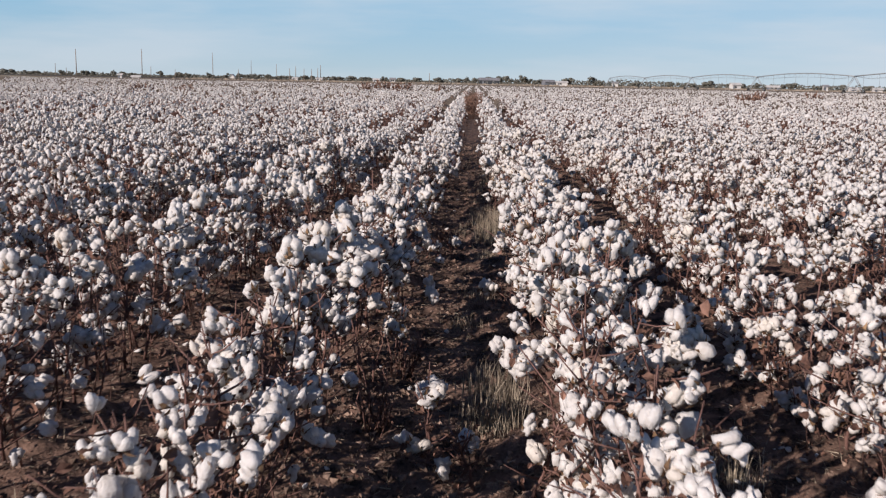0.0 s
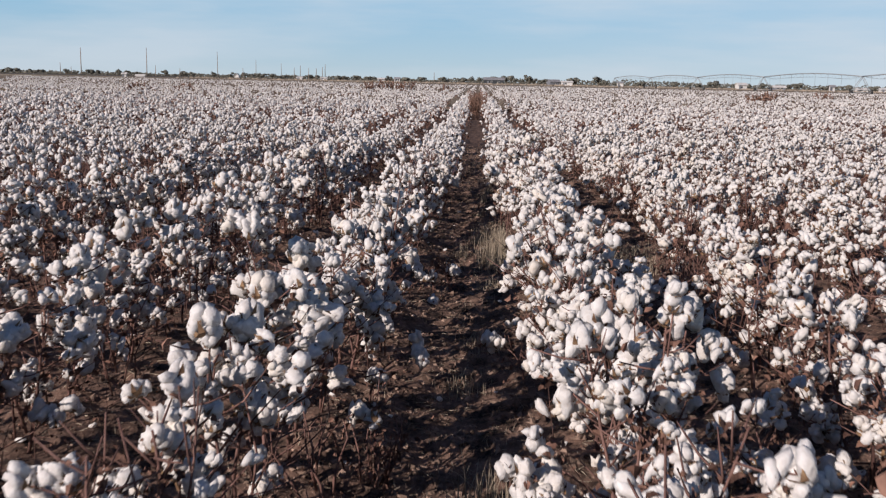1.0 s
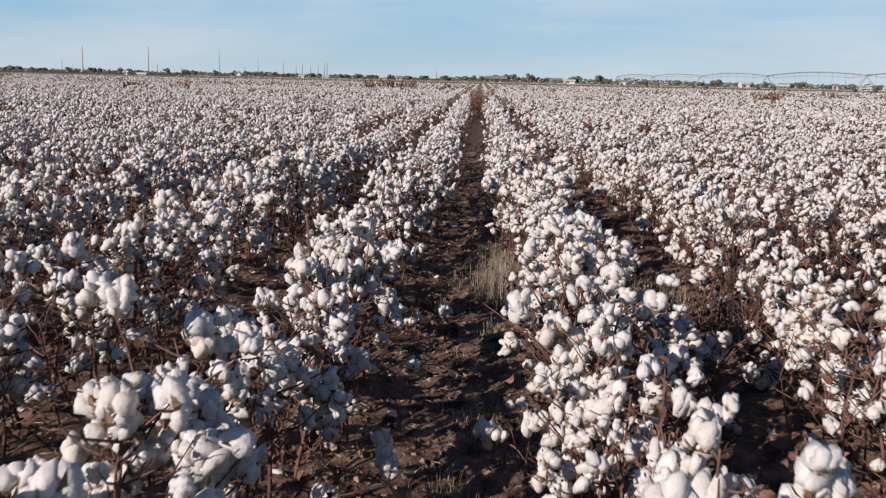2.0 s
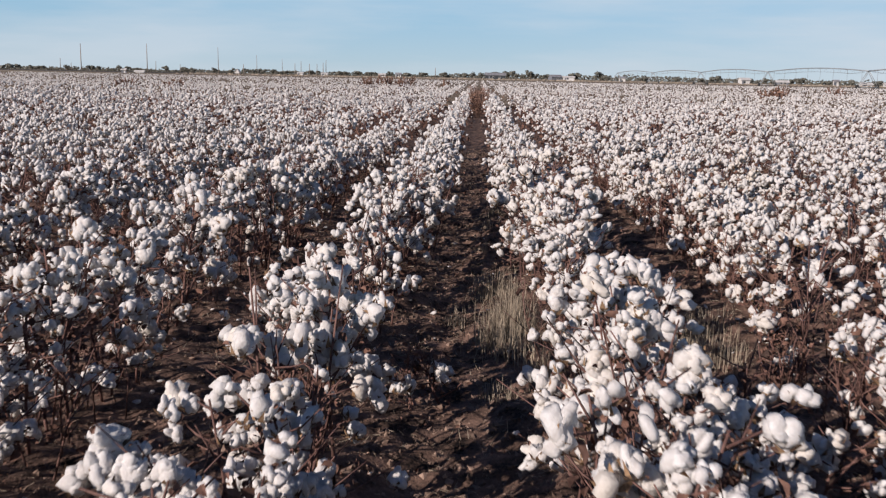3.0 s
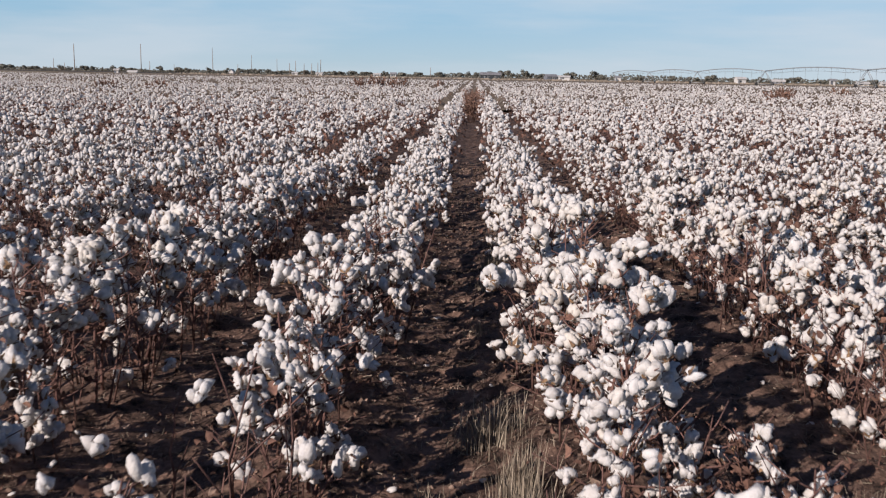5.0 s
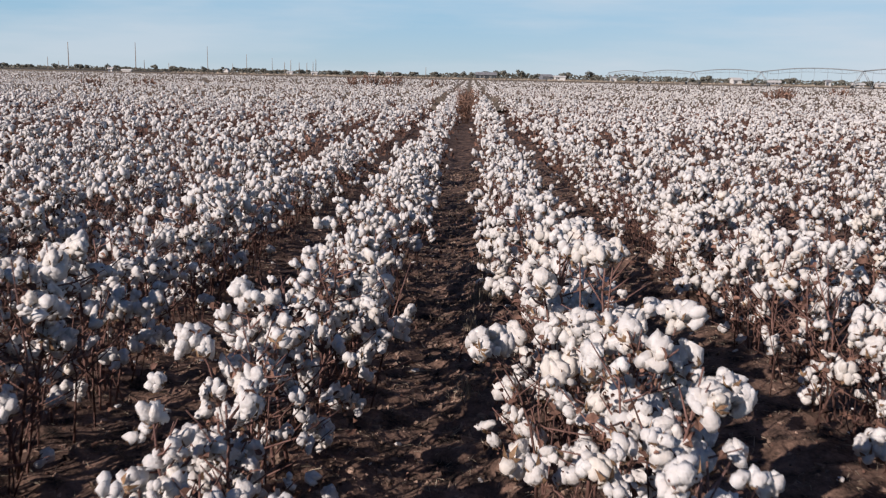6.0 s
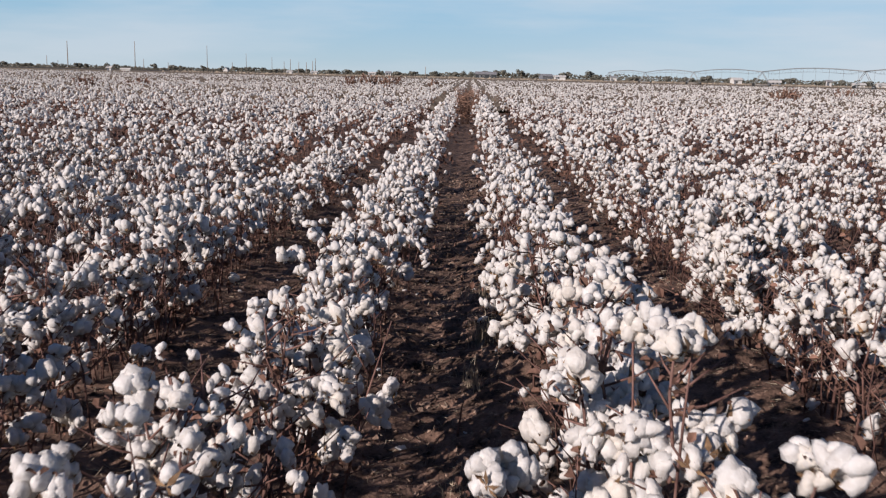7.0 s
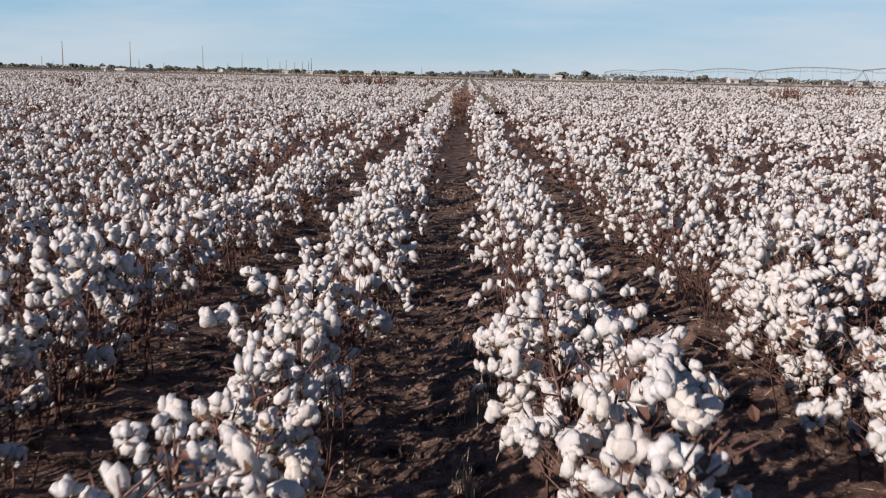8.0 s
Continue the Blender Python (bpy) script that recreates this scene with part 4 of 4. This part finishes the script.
def utility_pole(x, y, h, thick):
    p = thing("utility_pole", "plain weathered wooden power pole on the horizon", "utility pole", "power poles on the horizon", pose(x - 0.003 * y, y, -0.3, 0, random.Random(int(y)).uniform(-0.6, 0.6), 0))
    bm = bmesh.new()
    tube(bm, ((0, 0, 0), (0, 0, h * 0.5), (0, 0, h)), (thick, thick * 0.85, thick * 0.6), 8)
    part("pole", bm, WOOD, p)


for y, h in ((758, 21.2), (911, 26.2), (1163, 30.0), (1367, 25.4), (1546, 23.6)):
    utility_pole(-306.6, y, h, 0.42)
for x, y, h in ((-341, 800, 10.4), (-332, 800, 7.0), (-262, 800, 9.4), (-242, 800, 7.2), (-190, 800, 8.4), (-148, 800, 9.8), (-143, 800, 11.6), (-137, 805, 9.8), (-130, 800, 9.8), (-125, 800, 10.6), (-123, 802, 13.0), (-34, 800, 8.4)):
    utility_pole(x, y, h, 0.3)

bm = bmesh.new()
box(bm, (-520, 600, -0.1), (-118, 607, 0.75))
tagged(part("road", bm, ASPHALT), "grey road on a low bank beyond the crop", "road", "", "structure")


def tree(seed, x, y, h, w, bare=False):
    rng = random.Random(seed)
    t = thing("tree", "small green field tree far beyond the crop, paled for distance haze", "tree", "trees along the horizon", pose(x - 0.003 * y, y, -0.1))
    bm = bmesh.new()
    tube(bm, ((0, 0, 0), (0.1, 0, h * 0.3), (0.0, 0.1, h * 0.65)), (0.05 * h, 0.035 * h, 0.012 * h), 6)
    for k in range(4):
        a = rng.uniform(0, 6.3)
        tube(bm, ((0.08, 0, h * 0.28), (math.cos(a) * w * 0.2, math.sin(a) * w * 0.2, h * 0.45), (math.cos(a) * w * 0.36, math.sin(a) * w * 0.36, h * 0.7)), (0.02 * h, 0.014 * h, 0.006 * h), 5)
    part("trunk", bm, BARK, t)
    bm = bmesh.new()
    lobes = [(Vector((rng.gauss(0, 0.24) * w, rng.gauss(0, 0.2) * w, h * rng.uniform(0.35, 0.82))), rng.uniform(0.16, 0.30)) for k in range(7)]
    for k in range(420):
        c, r = rng.choice(lobes)
        d = Vector((rng.gauss(0, 1), rng.gauss(0, 1), rng.gauss(0, 0.8))).normalized()
        p = c + Vector((d.x * w * r, d.y * w * r, d.z * h * r)) * rng.uniform(0.6, 1.05)
        p.z = max(p.z, 0.1 * h)
        u = d.orthogonal().normalized() * rng.uniform(0.04, 0.09) * w
        v = d.cross(u).normalized() * rng.uniform(0.04, 0.09) * w
        bm.faces.new([bm.verts.new(q) for q in (p - u, p + v, p + u * rng.uniform(0.5, 1.2), p - v)])
    part("crown", bm, HAZED_FOLIAGE, t)


def house(name, label, category, x, y, wide, deep, eaves, ridge, wall, roof, turn=0.0, doors=1, windows=3):
    """A small gabled building with door and windows on the side towards the field."""
    b = thing(name, label, category, "", pose(x - 0.003 * y, y, -0.1, 0, 0, turn))
    bm = bmesh.new()
    box(bm, (-wide / 2, -deep / 2, 0), (wide / 2, deep / 2, eaves))
    top = [bm.verts.new((sx * wide / 2, sy * deep / 2, z)) for sx, sy, z in ((-1, -1, eaves), (-1, 1, eaves), (-1, 0, ridge), (1, -1, eaves), (1, 1, eaves), (1, 0, ridge))]
    bm.faces.new(top[:3])
    bm.faces.new(top[3:])
    part("wall", bm, wall, b)
    bm = bmesh.new()
    over = 0.5
    for s in (-1, 1):
        low, high = Vector((0, s * (deep / 2 + over), eaves - 0.15)), Vector((0, 0, ridge + 0.12))
        q = [bm.verts.new((sx * (wide / 2 + over), p.y, p.z + dz)) for dz in (0, 0.15) for p in (low, high) for sx in (-1, 1)]
        for f in ((0, 1, 3, 2), (4, 6, 7, 5), (0, 4, 5, 1), (2, 3, 7, 6), (0, 2, 6, 4), (1, 5, 7, 3)):
            bm.faces.new([q[i] for i in f])
    part("roof", bm, roof, b)
    for k in range(doors):
        bm = bmesh.new()
        dx = -wide * 0.3 + k * 4.0
        box(bm, (dx - 0.5, -deep / 2 - 0.06, 0.1), (dx + 0.5, -deep / 2 + 0.02, 2.15))
        part("door", bm, DARKWALL, b)
    for k in range(windows):
        dx = -wide * 0.12 + k * wide * 0.5 / max(1, windows - 0.5)
        bm = bmesh.new()
        box(bm, (dx - 0.65, -deep / 2 - 0.05, 0.95), (dx + 0.65, -deep / 2 + 0.02, 2.1))
        win = part("window", bm, WHITEWASH, b)
        bm = bmesh.new()
        box(bm, (dx - 0.55, -deep / 2 - 0.07, 1.05), (dx + 0.55, -deep / 2 - 0.04, 2.0))
        part("pane", bm, GLAZING, win)



LEFT_TREES = ((-364, 4.1, 8.0), (-356, 3.3, 5.3), (-351, 2.8, 4.4), (-345, 2.8, 4.4), (-325, 3.7, 5.3), (-323, 3.3, 3.5), (-302, 3.7, 6.2), (-295, 3.3, 4.4), (-288, 4.6, 4.0),
              (-280, 3.3, 5.3), (-270, 2.8, 5.3), (-246, 4.6, 5.3), (-230, 3.7, 7.1), (-222, 3.3, 5.3), (-204, 4.1, 4.4), (-193, 4.6, 6.2), (-185, 4.1, 5.3), (-177, 4.1, 6.2),
              (-167, 3.7, 5.3), (-160, 3.3, 4.4), (-147, 2.8, 6.2), (-129, 2.8, 7.1), (-107, 2.8, 8.0), (-94, 3.3, 6.2), (-85, 3.3, 5.3), (-69, 3.7, 5.3))
RIGHT_TREES = ((-57, 3.3, 8.8), (-44, 3.3, 6.2), (-26, 3.3, 7.1), (-10, 3.7, 6.2), (-4, 4.6, 3.5), (3, 4.1, 4.4), (14, 5.6, 9), (24, 5.9, 10), (35, 4.6, 3.5), (41, 6.8, 7.1), (46, 4.6, 6.2),
               (55, 4.1, 6.2), (77, 6.3, 8.8), (96, 7.2, 7.1), (100, 5.5, 5.3), (127, 3.3, 6.2), (152, 3.7, 5.3), (164, 3.3, 5.3), (174, 4.6, 6.2), (188, 5.9, 8.0), (203, 4.6, 5.3),
               (211, 4.1, 6.2), (220, 4.6, 5.3), (232, 3.7, 6.2), (240, 4.1, 5.3), (252, 5.5, 8.0), (271, 4.1, 7.1), (278, 4.1, 5.3), (289, 5.5, 7.1), (307, 4.6, 7.1))
for k, (x, h, w) in enumerate(LEFT_TREES + RIGHT_TREES):
    tree(300 + k, x * 1.55, 1180 + (k * 37 % 43), (h + 0.6) * (1.5 if x < 60 else 1.3), w * 1.9)


def scrub():
    """A low uneven belt of scrub and hedges along the horizon."""
    rng, sort = np.random.default_rng(61), random.Random(61)
    n = 5200
    x = rng.uniform(-680, 600, n)
    y = rng.uniform(1230, 1330, n)
    tall = (2.6 + 2.0 * np.clip(rough_noise(x, x * 0, 27, 4) + 0.3, 0, 2) + 1.0 * rough_noise(x, x * 0, 8, 6)).clip(0.9, 6) * np.interp(x, (60, 180), (1.0, 1.45))
    z = tall * rng.uniform(0.1, 1, n)
    size = rng.uniform(0.8, 1.7, n)
    scatter("scrub_belt", [lump(sort, 4, 2) for k in range(6)], np.stack([x, y, z], -1), np.stack([size * 1.5, size, size * 0.8], -1), turns(rng, n, 0.5), rng.integers(0, 6, n), [HAZED_FOLIAGE], "dull green scrub and hedges along the horizon, greyed for haze", "scrub", False)
    n = 2600
    x = rng.uniform(-128, 330, n)
    y = rng.uniform(FIELD_END, FIELD_END + 45, n)
    size = rng.uniform(0.25, 0.6, n)
    scatter("dry_margin", [lump(sort, 5, 3) for k in range(6)], np.stack([x, y, size * 0.6], -1), np.stack([size * 2, size, size], -1), turns(rng, n, 0.4), rng.integers(0, 6, n), [STRAW], "pale dry grass along the far field edge", "dry grass", False)


scrub()

house("barn", "long low grey barn with open front beyond the field", "barn", 12.6, 700, 14, 9, 3.0, 4.5, GLAZING, ROOFING, 0, 1, 2)
house("white_shed", "long white shed with a pale roof beyond the field", "shed", 58.6, 640, 7.0, 4, 2.4, 3.0, WHITEWASH, WHITEWASH, 0, 1, 1)
house("white_shed", "small white pump shed at the field edge", "shed", 92.8, 640, 3.6, 3, 2.7, 3.3, WHITEWASH, ROOFING, 0, 1, 0)
house("farmhouse", "white farmhouse with grey roof among far trees", "house", 62.5, 800, 9, 7, 2.7, 4.3, DARKWALL, ROOFING, 20, 1, 3)
house("farmhouse", "low pale farmhouse beyond the field edge", "house", 132.7, 500, 4.5, 4, 2.7, 3.5, WHITEWASH, WHITEWASH, 10, 1, 1)
house("farmhouse", "low pale house with brown roof far off", "house", 157.6, 520, 6, 4, 1.9, 2.6, DARKWALL, WHITEWASH, -8, 1, 2)
house("white_shed", "narrow white pump house at the field edge", "shed", 149.2, 420, 1.8, 1.8, 2.6, 3.0, WHITEWASH, ROOFING, 0, 1, 0)
house("white_shed", "low white shed beside the irrigation machine", "shed", 165.3, 430, 4.5, 3, 1.6, 2.1, WHITEWASH, WHITEWASH, 0, 1, 1)
house("white_shed", "small low white shed at the field edge", "shed", 174.9, 430, 3.5, 3, 1.7, 2.2, WHITEWASH, WHITEWASH, 0, 1, 0)
house("farmhouse", "pale farmhouse with low roof among far trees", "house", -73.1, 760, 5, 5, 1.9, 2.7, WHITEWASH, WHITEWASH, 0, 1, 3)
house("farmhouse", "white house between trees on the horizon", "house", -60.0, 752, 4, 4, 2.4, 3.4, WHITEWASH, ROOFING, 0, 1, 2)
house("white_shed", "low white farm shed near the road", "shed", -115.1, 745, 4.5, 4, 1.7, 2.3, WHITEWASH, WHITEWASH, 0, 1, 1)
house("white_shed", "low white farm shed beyond the road", "shed", -133.5, 745, 4, 4, 1.7, 2.3, WHITEWASH, WHITEWASH, 0, 1, 1)
house("white_shed", "white steep-roofed hut beyond the road", "shed", -155.8, 640, 3, 3, 1.6, 3.4, WHITEWASH, WHITEWASH, 90, 1, 0)
house("white_shed", "tiny white hut beside the field road", "shed", -154.3, 430, 1.5, 1.5, 1.6, 2.0, WHITEWASH, WHITEWASH, 0, 1, 0)
house("white_shed", "long low white trough shed beside the road", "shed", -147.3, 430, 3.6, 1.5, 1.0, 1.3, WHITEWASH, WHITEWASH, 0, 0, 0)


def irrigation_machine():
    """A wheeled irrigation line: arched pipe spans with trusses and drops, carried on A-frame towers."""
    line = thing("irrigation_machine", "long galvanised wheeled irrigation line with arched spans over the field", "irrigation machine")
    start, step, high = Vector((90.7, 168.3, 0)), Vector((-6.2, 53.7, 0)), 4.3
    along = step.normalized()
    across = Vector((along.y, -along.x, 0))
    up = Vector((0, 0, 1))
    for k in range(6):
        foot = start + step * k
        bm = bmesh.new()
        head = foot + up * high
        for s in (-1, 1):
            for d in (-0.5, 0.5):
                tube(bm, (head + along * d * 0.6, foot + across * s * 2.1 + along * d + up * 0.9), (0.07, 0.08), 5)
            tube(bm, (foot + across * s * 2.1 - along * 0.5 + up * 0.9, foot + across * s * 2.1 + along * 0.5 + up * 0.9), (0.07, 0.07), 5)
        tube(bm, (foot - across * 2.3 + up * 0.8, foot + across * 2.3 + up * 0.8), (0.09, 0.09), 5)
        tower = part("tower", bm, STEEL, line)
        for s in (-1, 1):
            bm = bmesh.new()
            bmesh.ops.create_cone(bm, cap_ends=True, segments=18, radius1=0.62, radius2=0.62, depth=0.32,
                                  matrix=Matrix.Translation(foot + across * s * 2.3 + up * 0.62) @ across.to_track_quat("Z", "Y").to_matrix().to_4x4())
            part("wheel", bm, RUBBER, tower, "black rubber tyre")
    for k in range(5):
        a = start + step * k + up * high
        arch = [a + step * (j / 16) + up * (0.8 * math.sin(math.pi * j / 16)) for j in range(17)]
        bm = bmesh.new()
        tube(bm, arch, [0.13] * 17, 6)
        pipe = part("pipe_span", bm, STEEL, line)
        bm = bmesh.new()
        lower = [a + step * (j / 16) + up * (0.8 * math.sin(math.pi * j / 16) - 0.9 * min(1.0, j / 2, (16 - j) / 2)) for j in range(17)]
        for s in (-0.45, 0.45):
            tube(bm, [p + across * s for p in lower], [0.025] * 17, 3)
            for j in range(1, 16):
                tube(bm, (arch[j], lower[j] + across * s), (0.022, 0.022), 3)
        part("truss", bm, STEEL, pipe)
        for j in range(1, 16, 2):
            bm = bmesh.new()
            tube(bm, (arch[j] + across * 0.15, arch[j] + across * 0.3 - up * 0.3, Vector((arch[j].x, arch[j].y, 1.5)) + across * 0.3), (0.03, 0.03, 0.03), 4)
            part("drop_hose", bm, STEEL, pipe)


irrigation_machine()
